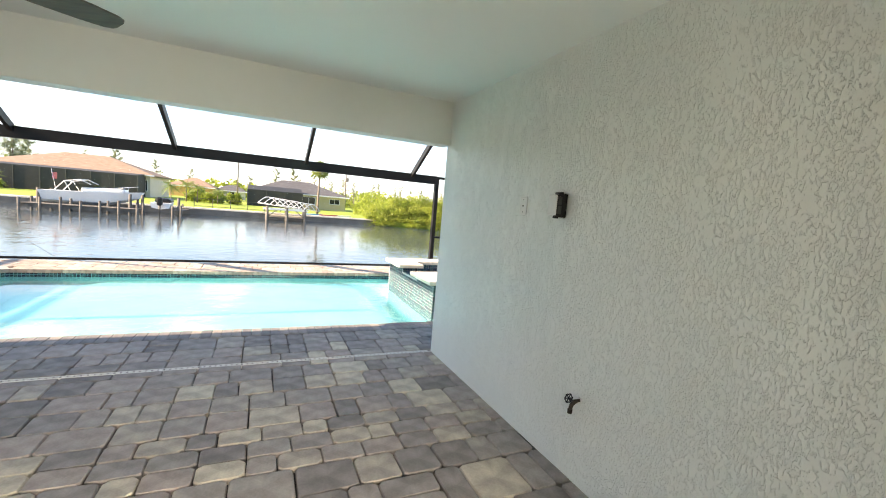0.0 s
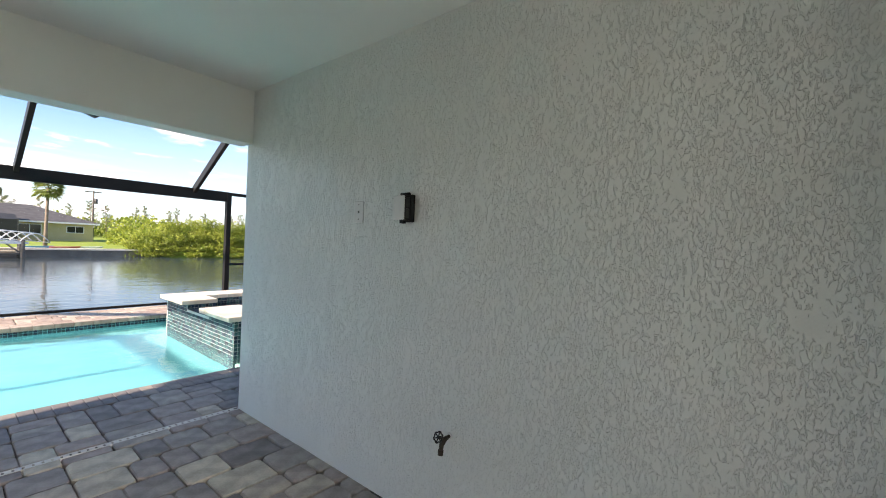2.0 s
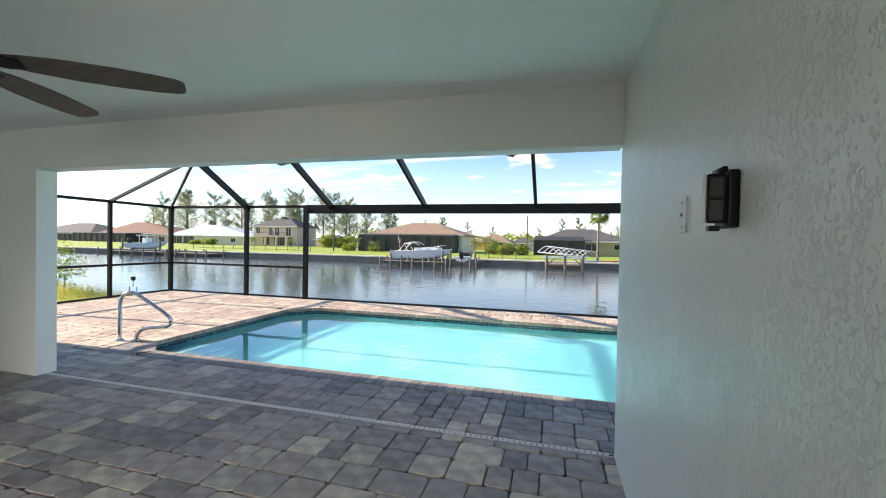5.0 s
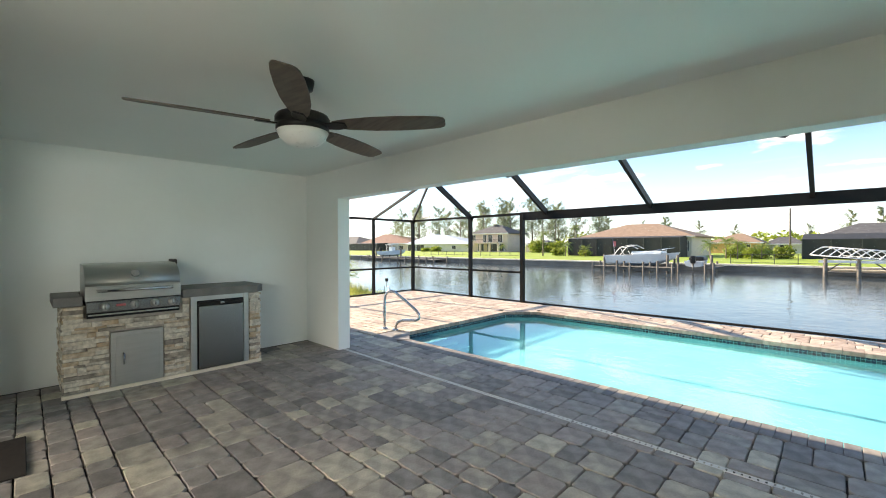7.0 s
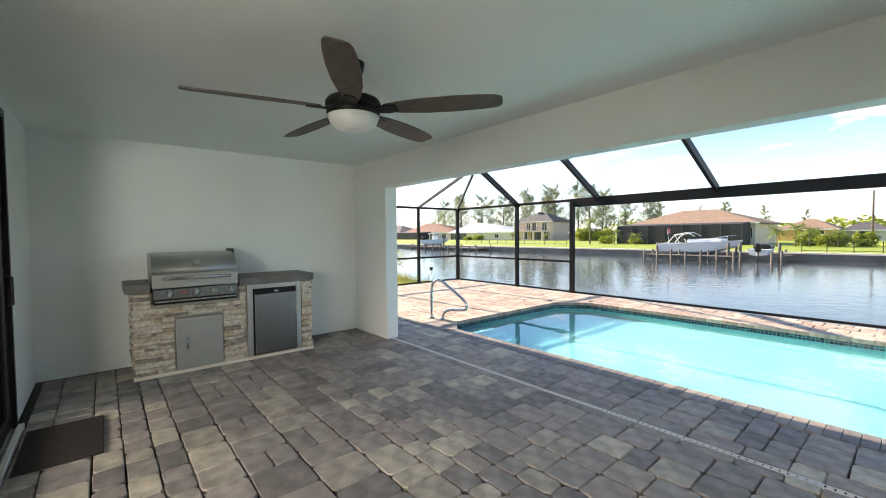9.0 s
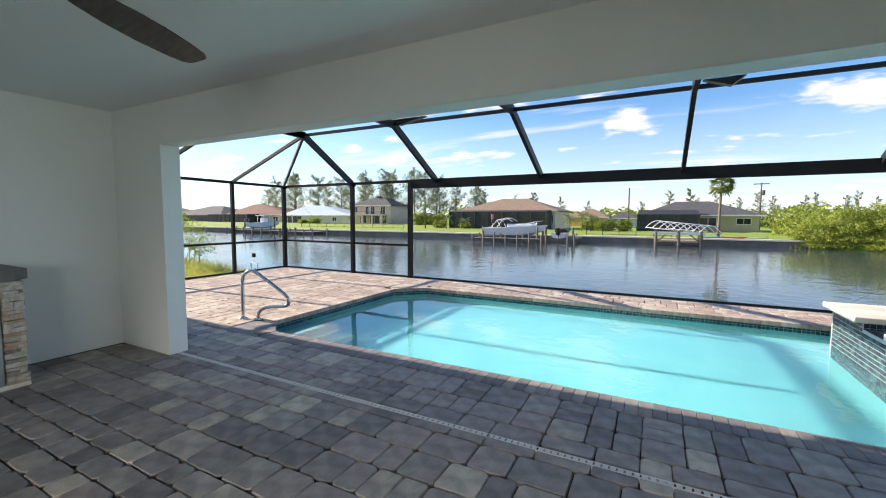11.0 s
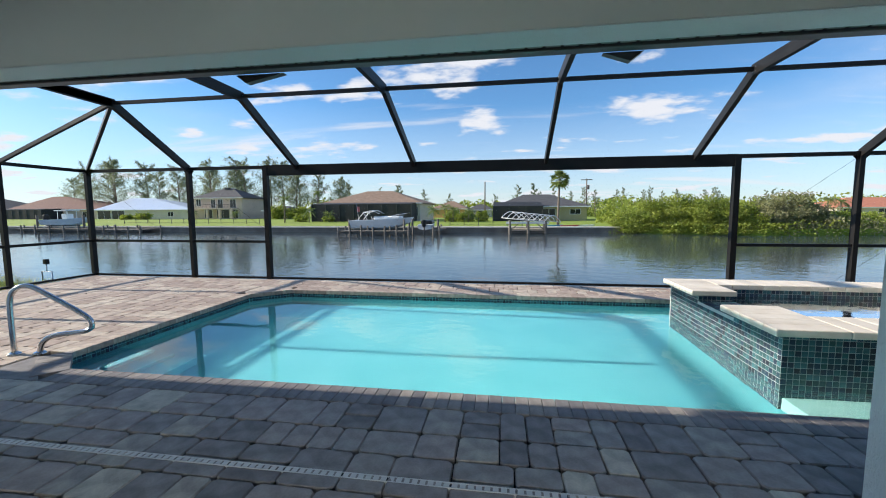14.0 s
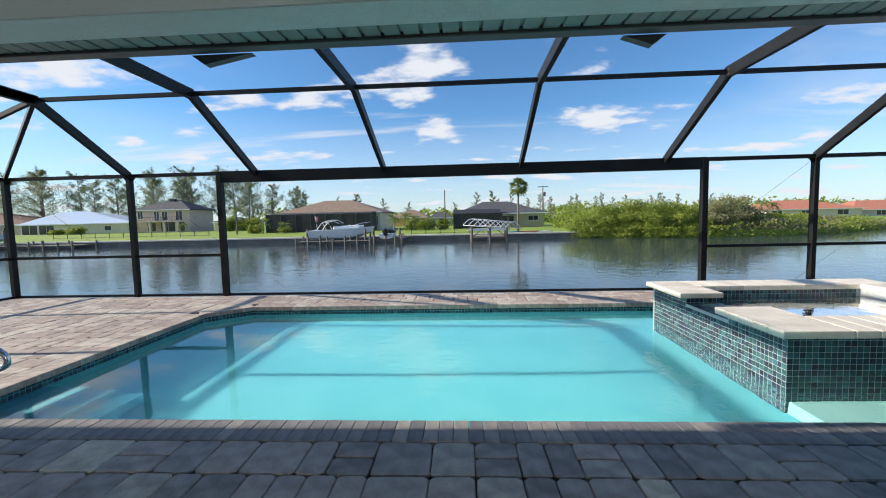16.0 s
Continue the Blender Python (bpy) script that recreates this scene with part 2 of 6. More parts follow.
M_STUCCO = stucco("white_stucco", (0.77, 0.81, 0.79), (0.82, 0.85, 0.835))
M_STUCCO_SMOOTH = stucco("fine_white_stucco", (0.79, 0.82, 0.805), (0.83, 0.86, 0.845), 0.08)
M_STUCCO_SMOOTH.node_tree.nodes["Principled BSDF"].inputs["Specular IOR Level"].default_value = 0.25
M_CEILING = surface("ceiling_paint", (0.80, 0.84, 0.825), (0.83, 0.865, 0.85), scale=0.8, rough=0.55, bump=0.05, bump_scale=120)
M_BRONZE = surface("dark_bronze_aluminium", (0.010, 0.0095, 0.009), (0.017, 0.016, 0.015), scale=3, rough=0.45)
M_BRONZE.node_tree.nodes["Principled BSDF"].inputs["Specular IOR Level"].default_value = 0.18
M_DECK = surface("sand_bed", (0.04, 0.037, 0.035), (0.08, 0.075, 0.07), scale=12, rough=0.95, bump=0.3)
M_PLASTER = surface("pool_plaster", (0.11, 0.40, 0.44), (0.14, 0.44, 0.48), scale=2.0, rough=0.75)
M_POOLWATER = water("pool_water", (0.72, 0.95, 0.99), 4.0, 0.13, True)
M_CANAL = water("canal_water", (0.05, 0.07, 0.085), 2.4, 0.26, False)
M_TRAVERTINE = surface("travertine_coping", (0.64, 0.56, 0.45), (0.80, 0.73, 0.62), scale=5, rough=0.6, bump=0.2, bump_scale=40, per="object", spread=0.10)
M_TILE_BED = surface("tile_grout", (0.38, 0.40, 0.39), (0.46, 0.48, 0.47), scale=20, rough=0.9)
M_LAWN = surface("lawn", (0.15, 0.23, 0.014), (0.27, 0.34, 0.035), scale=0.6, rough=0.95, bump=0.4, bump_scale=9)
M_SEAWALL = surface("seawall_concrete", (0.13, 0.115, 0.10), (0.24, 0.21, 0.18), scale=1.5, rough=0.9, bump=0.4, bump_scale=12)

def paver_stuff(name, ramp, per, grain=9.0):
    """Tumbled concrete pavers: each its own colour, with a blended streak and a gritty face."""
    m = surface(name, (0.5, 0.5, 0.5), (1, 1, 1), scale=grain, rough=0.72, bump=0.35, bump_scale=70)
    n, l = m.node_tree.nodes, m.node_tree.links
    b = n["Principled BSDF"]
    tone = b.inputs["Base Color"].links[0].from_socket
    src = n.new("ShaderNodeObjectInfo" if per == "object" else "ShaderNodeNewGeometry")
    rnd = src.outputs["Random" if per == "object" else "Random Per Island"]
    tc = n.new("ShaderNodeTexCoord")
    blot = n.new("ShaderNodeTexNoise")
    blot.inputs["Scale"].default_value, blot.inputs["Detail"].default_value = 6.0, 3
    l.new(tc.outputs["Object"], blot.inputs["Vector"])
    shift = n.new("ShaderNodeMath")
    shift.operation = "MULTIPLY_ADD"
    shift.inputs[1].default_value = 0.35
    l.new(blot.outputs["Fac"], shift.inputs[0])
    off = n.new("ShaderNodeMath")
    off.operation = "SUBTRACT"
    off.inputs[1].default_value = 0.17
    l.new(rnd, off.inputs[0]), l.new(off.outputs[0], shift.inputs[2])
    cr = n.new("ShaderNodeValToRGB")
    for k, (p, c) in enumerate(ramp):
        e = cr.color_ramp.elements[k] if k < 2 else cr.color_ramp.elements.new(p)
        e.position, e.color = p, (*c, 1)
    l.new(shift.outputs[0], cr.inputs["Fac"])
    mul = n.new("ShaderNodeMix")
    mul.data_type, mul.blend_type = "RGBA", "MULTIPLY"
    mul.inputs["Factor"].default_value = 1.0
    l.new(cr.outputs["Color"], mul.inputs["A"]), l.new(tone, mul.inputs["B"])
    l.new(mul.outputs["Result"], b.inputs["Base Color"])
    return m


def screen_mesh():
    """Fine dark insect mesh, seen as a slight veil."""
    m = bpy.data.materials.new("insect_screen")
    m.use_nodes = True
    n, l = m.node_tree.nodes, m.node_tree.links
    clear = n.new("ShaderNodeBsdfTransparent")
    mix = n.new("ShaderNodeMixShader")
    mix.inputs[0].default_value = 0.07
    b = n["Principled BSDF"]
    b.inputs["Base Color"].default_value, b.inputs["Roughness"].default_value = (0.02, 0.02, 0.02, 1), 0.8
    l.new(clear.outputs[0], mix.inputs[1]), l.new(b.outputs[0], mix.inputs[2])
    l.new(mix.outputs[0], n["Material Output"].inputs["Surface"])
    return m


def glass(name, tint, rough=0.0):
    m = bpy.data.materials.new(name)
    m.use_nodes = True
    b = m.node_tree.nodes["Principled BSDF"]
    b.inputs["Base Color"].default_value = (*tint, 1)
    b.inputs["Roughness"].default_value, b.inputs["Transmission Weight"].default_value, b.inputs["IOR"].default_value = rough, 1.0, 1.45
    return m


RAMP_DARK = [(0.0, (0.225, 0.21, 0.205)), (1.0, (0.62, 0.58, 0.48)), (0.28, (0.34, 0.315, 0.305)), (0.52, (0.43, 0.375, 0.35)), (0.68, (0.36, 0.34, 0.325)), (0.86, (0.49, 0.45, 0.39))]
# deck pavers beyond the eave: sunlight put into a paler, warmer ramp
RAMP_SUNLIT = [(0.0, (0.42, 0.32, 0.26)), (1.0, (0.66, 0.57, 0.46)), (0.5, (0.55, 0.44, 0.36))]
M_PAVER = paver_stuff("tumbled_grey_pavers", RAMP_DARK, "object")
M_PAVERS = paver_stuff("tumbled_grey_paving", RAMP_DARK, "island")
M_SUNPAVERS = paver_stuff("sun_toned_tan_paving", RAMP_SUNLIT, "island")
# coping in two tones: sun in the tan colour, eave shade in the grey
M_SUNCOPING = paver_stuff("sun_toned_coping_pavers", RAMP_SUNLIT, "object")
M_COPING = paver_stuff("shaded_grey_coping_pavers", [(0.0, (0.19, 0.18, 0.185)), (1.0, (0.37, 0.335, 0.30)), (0.5, (0.26, 0.245, 0.245))], "object")
M_TILE = paver_stuff("glass_mosaic", [(0.0, (0.006, 0.010, 0.022)), (1.0, (0.05, 0.17, 0.20)), (0.35, (0.010, 0.040, 0.085)), (0.7, (0.018, 0.085, 0.085))], "object", 20)
M_TILES = paver_stuff("glass_mosaic_field", [(0.0, (0.006, 0.010, 0.022)), (1.0, (0.05, 0.17, 0.20)), (0.35, (0.010, 0.040, 0.085)), (0.7, (0.018, 0.085, 0.085))], "island", 20)
for m in (M_TILE, M_TILES):
    m.node_tree.nodes["Principled BSDF"].inputs["Coat Weight"].default_value = 0.4
    m.node_tree.nodes["Principled BSDF"].inputs["Coat Roughness"].default_value = 0.06
M_SCREEN = screen_mesh()
M_GLASS = glass("door_glass", (0.02, 0.022, 0.02))
M_BLACK = surface("black_powder_coat", (0.008, 0.008, 0.009), (0.014, 0.014, 0.015), scale=6, rough=0.38)
M_BLACK.node_tree.nodes["Principled BSDF"].inputs["Specular IOR Level"].default_value = 0.25
M_STEEL = surface("brushed_stainless_steel", (0.50, 0.50, 0.48), (0.55, 0.55, 0.53), scale=5, rough=0.42, metal=1.0, stretch=(1, 1, 10), rough_var=0.04)
M_DARKSTEEL = surface("dark_brushed_steel", (0.28, 0.29, 0.29), (0.34, 0.35, 0.35), scale=5, rough=0.24, metal=1.0, stretch=(1, 1, 10), rough_var=0.04)
M_CHROME = surface("polished_steel", (0.55, 0.55, 0.56), (0.65, 0.65, 0.66), scale=4, rough=0.16, metal=1.0, rough_var=0.05)
M_LEDGER = paver_stuff("split_ledger_stone", [(0.0, (0.55, 0.47, 0.38)), (1.0, (0.88, 0.81, 0.70)), (0.10, (0.30, 0.26, 0.22)), (0.20, (0.80, 0.72, 0.60)), (0.6, (0.86, 0.79, 0.68)), (0.80, (0.60, 0.43, 0.27))], "object", 26)
M_COUNTER = surface("grey_concrete_counter", (0.13, 0.125, 0.12), (0.20, 0.19, 0.18), scale=7, rough=0.55, bump=0.15, bump_scale=30)
M_MORTAR = surface("mortar", (0.34, 0.31, 0.27), (0.44, 0.40, 0.35), scale=18, rough=0.95, bump=0.4)
M_BLADE = surface("weathered_wood_blade", (0.055, 0.043, 0.035), (0.125, 0.10, 0.082), scale=5, rough=0.55, stretch=(1, 9, 9), bump=0.1)
M_BOWL = surface("frosted_glass_bowl", (0.78, 0.80, 0.79), (0.82, 0.84, 0.83), scale=3, rough=0.3)
M_MAT = surface("dark_brown_coir", (0.011, 0.008, 0.007), (0.028, 0.021, 0.018), scale=30, rough=0.98, bump=0.8, bump_scale=220)
M_SMOKE = surface("smoky_plastic", (0.05, 0.055, 0.055), (0.09, 0.095, 0.095), scale=10, rough=0.12)
M_WHITE = surface("white_gelcoat", (0.74, 0.75, 0.75), (0.82, 0.82, 0.81), scale=2, rough=0.3)
M_PLATE = surface("white_plastic_plate", (0.72, 0.73, 0.72), (0.78, 0.79, 0.78), scale=12, rough=0.4)
M_BRASS = surface("dark_weathered_brass", (0.018, 0.013, 0.010), (0.045, 0.030, 0.020), scale=40, rough=0.5, metal=0.3)
M_DRAIN = surface("pale_drain_grate", (0.55, 0.55, 0.53), (0.66, 0.66, 0.64), scale=20, rough=0.5)
M_GUTTER = surface("grey_aluminium_gutter", (0.05, 0.048, 0.046), (0.07, 0.066, 0.062), scale=2, rough=0.4)
M_SOFFIT = surface("grey_green_soffit", (0.22, 0.27, 0.25), (0.27, 0.32, 0.30), scale=3, rough=0.5)
M_TIMBER = surface("grey_dock_timber", (0.075, 0.065, 0.055), (0.18, 0.16, 0.135), scale=3, rough=0.9, bump=0.4, bump_scale=20)
M_LEAF = surface("shrub_leaves", (0.13, 0.20, 0.02), (0.38, 0.42, 0.07), scale=0.9, rough=0.55, per="island", spread=0.35)
M_LEAF_DRY = surface("dry_scrub", (0.17, 0.20, 0.07), (0.40, 0.37, 0.20), scale=0.9, rough=0.8, per="island", spread=0.3)
# pine foliage made paler and greyer: the haze of distance is in its colour
M_PINE = surface("hazed_pine_foliage", (0.15, 0.19, 0.11), (0.30, 0.33, 0.21), scale=0.4, rough=0.8, per="island", spread=0.3)
M_BARK = surface("grey_brown_bark", (0.13, 0.10, 0.075), (0.26, 0.21, 0.17), scale=4, rough=0.95, bump=0.5, bump_scale=18)
M_PALM = surface("palm_fronds", (0.09, 0.14, 0.03), (0.25, 0.29, 0.09), scale=1.2, rough=0.5, per="island", spread=0.3)
M_GRASS = surface("tall_grass_blades", (0.38, 0.40, 0.08), (0.64, 0.60, 0.18), scale=0.7, rough=0.7, per="island", spread=0.3)
M_SHINGLE_BROWN = surface("brown_shingles", (0.20, 0.135, 0.095), (0.30, 0.21, 0.15), scale=1.6, rough=0.9, bump=0.3, bump_scale=8)
M_SHINGLE_GREY = surface("grey_shingles", (0.055, 0.055, 0.06), (0.10, 0.10, 0.105), scale=1.6, rough=0.9, bump=0.3, bump_scale=8)
M_SHINGLE_RED = surface("red_brown_tiles", (0.13, 0.065, 0.048), (0.20, 0.10, 0.075), scale=1.6, rough=0.85, bump=0.3, bump_scale=8)
M_SHINGLE_ORANGE = surface("orange_clay_tiles", (0.42, 0.15, 0.09), (0.55, 0.22, 0.13), scale=1.6, rough=0.85, bump=0.3, bump_scale=8)
M_METALROOF = surface("pale_blue_metal_roof", (0.62, 0.70, 0.80), (0.70, 0.77, 0.85), scale=0.8, rough=0.35, metal=0.3)
M_WALL_BEIGE = surface("beige_render", (0.56, 0.45, 0.37), (0.64, 0.52, 0.43), scale=0.7, rough=0.9)
M_WALL_YELLOW = surface("pale_yellow_render", (0.52, 0.43, 0.22), (0.60, 0.50, 0.28), scale=0.7, rough=0.9)
M_WALL_CREAM = surface("cream_render", (0.62, 0.56, 0.46), (0.70, 0.64, 0.54), scale=0.7, rough=0.9)
M_WALL_ORANGE = surface("orange_render", (0.58, 0.33, 0.12), (0.66, 0.40, 0.17), scale=0.7, rough=0.9)
M_WINDOW = surface("dark_window_glass", (0.012, 0.015, 0.018), (0.03, 0.034, 0.038), scale=0.6, rough=0.08)
M_DARKSCREEN = surface("dark_screened_porch", (0.016, 0.017, 0.018), (0.030, 0.031, 0.033), scale=0.9, rough=0.7)
M_RED = surface("faded_red_paint", (0.42, 0.09, 0.09), (0.50, 0.13, 0.13), scale=5, rough=0.5)
M_BLUE = surface("blue_plastic", (0.06, 0.25, 0.55), (0.1, 0.32, 0.62), scale=4, rough=0.4)


def let_light_through(m, share):
    """Thin leaves pass part of the light that falls on them."""
    n, l = m.node_tree.nodes, m.node_tree.links
    b = n["Principled BSDF"]
    back, mix = n.new("ShaderNodeBsdfTranslucent"), n.new("ShaderNodeMixShader")
    mix.inputs[0].default_value = share
    l.new(b.inputs["Base Color"].links[0].from_socket, back.inputs["Color"])
    l.new(b.outputs[0], mix.inputs[1]), l.new(back.outputs[0], mix.inputs[2])
    l.new(mix.outputs[0], n["Material Output"].inputs["Surface"])


for m in (M_LEAF, M_LEAF_DRY, M_PINE, M_PALM, M_GRASS):
    let_light_through(m, 0.45)

# ---- the setting ----
Y0, Y1, X0, X1, HC, HB = 0.10, 3.60, -4.72, 1.585, 2.48, 2.08   # lanai: house wall, beam, side walls, ceiling, beam's underside
DOOR_L, DOOR_R, DOOR_H = -3.50, 1.25, 2.36
PX0, PX1, PY0, PY1 = -4.05, 4.95, 4.69, 8.27   # the pool's basin
YS = 9.32                                        # the screen's far side
WATER, DEPTH = -0.12, -0.55
SX0, SX1, SY0, SY1 = 2.31, 4.95, 5.40, 7.66      # the spa's body
XS0, XS1 = -8.72, 8.20                           # the screen's short sides

bm = box(X1, X1 + 0.22, -1.4, Y1 + 0.08, 0, HC + 0.3)
# opening invented out of view, for the side fill lamp
bm_box(bm, X1, X1 + 0.22, -4.0, -3.2, 0, HC + 0.3)
bm_box(bm, X1, X1 + 0.22, -3.2, -1.4, 0, 0.9)
bm_box(bm, X1, X1 + 0.22, -3.2, -1.4, 2.2, HC + 0.3)
mesh_thing("wall_right", bm, M_STUCCO, "white painted wall with coarse knock-down stucco", "wall", kind="structure")
mesh_thing("wall_left", box(X0 - 0.2, X0, Y0 - 0.2, Y1 + 0.18, 0, HC + 0.3), M_STUCCO_SMOOTH, "smooth white painted end wall of the lanai", "wall", kind="structure")
mesh_thing("pier", box(X0 + 0.002, -3.84, Y1, Y1 + 0.18, 0, HB), M_STUCCO_SMOOTH, "white stucco pier beside the pool opening", "wall", kind="structure")
bm = box(X0 + 0.002, X1 - 0.002, Y1, Y1 + 0.18, HB, HC + 0.3)
mesh_thing("trim", box(-3.838, X1 - 0.003, Y1 + 0.004, Y1 + 0.176, HB - 0.004, HB - 0.0005), M_STUCCO, "coarse stucco underside of the beam", "trim", kind="structure")
mesh_thing("beam", bm, M_STUCCO_SMOOTH, "white stucco beam over the wide pool opening", "beam", kind="structure")
mesh_thing("ceiling", box(X0 - 0.1, X1 + 0.1, Y0 - 0.1, Y1 + 0.1, HC, HC + 0.12), M_CEILING, "smooth pale painted lanai ceiling", "ceiling", kind="structure")
bm = box(X0 - 0.2, DOOR_L, Y0 - 0.2, Y0, 0, HC + 0.3)
bm_box(bm, DOOR_R, X1 - 0.002, Y0 - 0.2, Y0, 0, HC + 0.3)
bm_box(bm, DOOR_L, DOOR_R, Y0 - 0.2, Y0, DOOR_H, HC + 0.3)
mesh_thing("wall_house", bm, M_STUCCO_SMOOTH, "white stucco house wall with a wide sliding door opening", "wall", kind="structure")
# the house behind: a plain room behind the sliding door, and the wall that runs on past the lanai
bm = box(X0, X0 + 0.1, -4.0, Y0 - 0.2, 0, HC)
# window opening assumed in the unseen back wall, for the back fill lamp
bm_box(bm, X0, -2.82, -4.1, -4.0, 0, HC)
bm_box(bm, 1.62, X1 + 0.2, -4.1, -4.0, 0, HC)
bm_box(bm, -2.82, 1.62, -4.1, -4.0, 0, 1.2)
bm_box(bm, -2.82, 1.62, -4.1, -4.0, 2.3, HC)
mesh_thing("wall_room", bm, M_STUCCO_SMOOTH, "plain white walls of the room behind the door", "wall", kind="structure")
mesh_thing("ceiling_room", box(X0, X1, -4.1, Y0 - 0.1, HC, HC + 0.1), M_CEILING, "plain white ceiling of the room behind the door", "ceiling", kind="structure")
mesh_thing("floor_room", box(X0, X1, -4.1, Y0 - 0.06, -0.06, 0.0), surface("pale_floor_tile", (0.42, 0.40, 0.37), (0.5, 0.48, 0.45), scale=2, rough=0.35), "pale tiled floor of the room behind the door", "floor", kind="structure")
mesh_thing("wall_facade", box(X1 + 0.22, 12.0, Y1 - 0.14, Y1 + 0.08, 0, HC + 0.3), M_STUCCO, "white stucco outer house wall beside the pool", "wall", kind="structure")
mesh_thing("wall_facade", box(X0 - 0.2, X0 - 0.001, -6, Y0 - 0.2, 0, HC + 0.3), M_STUCCO, "white stucco outer side wall of the house", "wall", kind="structure")

# deck under the pavers, cut round the pool
bm = box(XS0 - 0.1, XS1, Y0 - 0.06, PY0 - 0.02, -0.6, -0.035)
bm_box(bm, XS0 - 0.1, PX0 - 0.02, PY0 - 0.02, PY1 + 0.02, -0.6, -0.035)
bm_box(bm, XS0 - 0.1, XS1, PY1 + 0.02, YS + 0.12, -0.6, -0.035)
bm_box(bm, PX1 + 0.02, XS1, PY0 - 0.02, PY1 + 0.02, -0.6, -0.035)
mesh_thing("deck", bm, M_DECK, "sand and mortar bed under the paved pool deck", "deck", kind="structure")

# basin: floor, walls, chamfered corners, entry steps, shallow shelf before the spa
bm = box(PX0 - 0.15, PX1 + 0.15, PY0 - 0.15, PY1 + 0.15, DEPTH - 0.15, DEPTH)
bm_box(bm, PX0 - 0.15, PX0, PY0 - 0.15, PY1 + 0.15, DEPTH, -0.036)
bm_box(bm, PX1, PX1 + 0.15, PY0 - 0.15, PY1 + 0.15, DEPTH, -0.036)
bm_box(bm, PX0, PX1, PY0 - 0.15, PY0, DEPTH, -0.036)
bm_box(bm, PX0, PX1, PY1, PY1 + 0.15, DEPTH, -0.036)
bm_prism(bm, [(PX0, PY1), (PX0, PY1 - 0.45), (PX0 + 0.5, PY1)], DEPTH, -0.036)
bm_prism(bm, [(PX0, PY0), (PX0 + 0.42, PY0), (PX0, PY0 + 0.36)], DEPTH, -0.036)
mesh_thing("pool_basin", bm, M_PLASTER, "pale aqua plastered swimming pool basin", "pool", kind="structure")
for front, top in ((-3.62, -0.145), (-3.38, -0.24), (-3.12, -0.335)):
    bm = box(PX0 + 0.001, front, PY0 + 0.002, 5.55, top - 0.09 if top > -0.3 else DEPTH, top, 0.01)
    mesh_thing("pool_step", bm, M_PLASTER, "pale aqua plastered entry step under water", "pool step", group="pool entry steps", kind="structure")
mesh_thing("pool_shelf", box(SX0 + 0.02, SX1, PY0 + 0.002, SY0 - 0.004, DEPTH + 0.001, -0.30, 0.012), surface("pale_shelf_plaster", (0.22, 0.40, 0.39), (0.28, 0.46, 0.44), scale=2.0, rough=0.75), "pale plastered shelf under water before the spa", "pool shelf", kind="structure")
bm = bmesh.new()
vs = [bm.verts.new((x, y, WATER)) for x, y in ((PX0, PY0), (PX1, PY0), (PX1, PY1), (PX0, PY1))]
bm.faces.new(vs)
pool_water = mesh_thing("water", bm, M_POOLWATER, "clear turquoise pool water with small ripples", "water", kind="structure")
pool_water.visible_shadow = False

# canal and the land on both sides
bm = bmesh.new()
bm.faces.new([bm.verts.new(v) for v in ((-900, 9.0, -1.0), (900, 9.0, -1.0), (900, 62, -1.0), (-900, 62, -1.0))])
mesh_thing("canal", bm, M_CANAL, "dark blue-grey rippled canal water", "water", kind="structure")
BANK = [(-900, 46.0), (-60, 46.0), (12.0, 46.0), (14, 44.6), (23, 42.0), (33, 43.5), (42, 48.5), (52, 55.0), (900, 57.0)]
mesh_thing("ground", prism(BANK + [(900, 2600), (-900, 2600)], -3.0, -0.45), M_LAWN, "sunlit mown lawn along the far canal bank", "ground", kind="structure")
mesh_thing("ground", prism([(-900, -300), (XS0 - 0.12, -300), (XS0 - 0.12, 9.2), (-10.5, 9.5), (-16, 10.6), (-900, 12)], -3.0, -0.30), M_LAWN, "grassy near bank beside the pool cage", "ground", kind="structure")
mesh_thing("ground", prism([(XS0 - 0.12, -300), (900, -300), (900, 9.6), (XS0 - 0.12, YS + 0.14)], -3.0, -1.6), M_LAWN, "ground under the house and the pool deck", "ground", kind="structure")
for a, b in zip(BANK[:2], BANK[1:3]):
    mesh_thing("seawall", box(a[0], b[0], a[1] - 0.35, a[1] + 0.25, -2.5, -0.47), M_SEAWALL, "weathered concrete seawall along the canal", "seawall", kind="structure")
    mesh_thing("seawall_cap", box(a[0], b[0], a[1] - 0.45, a[1] + 0.40, -0.47, -0.33), M_TRAVERTINE, "pale concrete cap on the seawall", "seawall", kind="structure")

# ---- screen cage ----
cage = thing("pool_cage", pose(0, YS, 0), "dark bronze aluminium screen cage over the pool deck", "pool cage", kind="structure")
KZ, EZ, KY = 3.05, 2.22, 7.50
FEET = [-6.30, -3.93, -1.60, 0.79, 3.22, 5.66]
HEADS = [-6.02, -3.81, -1.61, 0.79, 3.10, 5.45]


def member(name, a, b, w, h, up=(0, 0, 1)):
    o = Vector((0, YS, 0))
    return part(name, bar(Vector(a) - o, Vector(b) - o, w, h, up), M_BRONZE, cage)


POSTS = [-8.72, -6.30, -4.60, 3.87, 5.66, XS1]
for x in POSTS:
    member("post", (x, YS, -0.02), (x, YS, EZ), 0.07 if x in (-6.30, -8.72, 5.66) else 0.09, 0.10, (0, 1, 0))
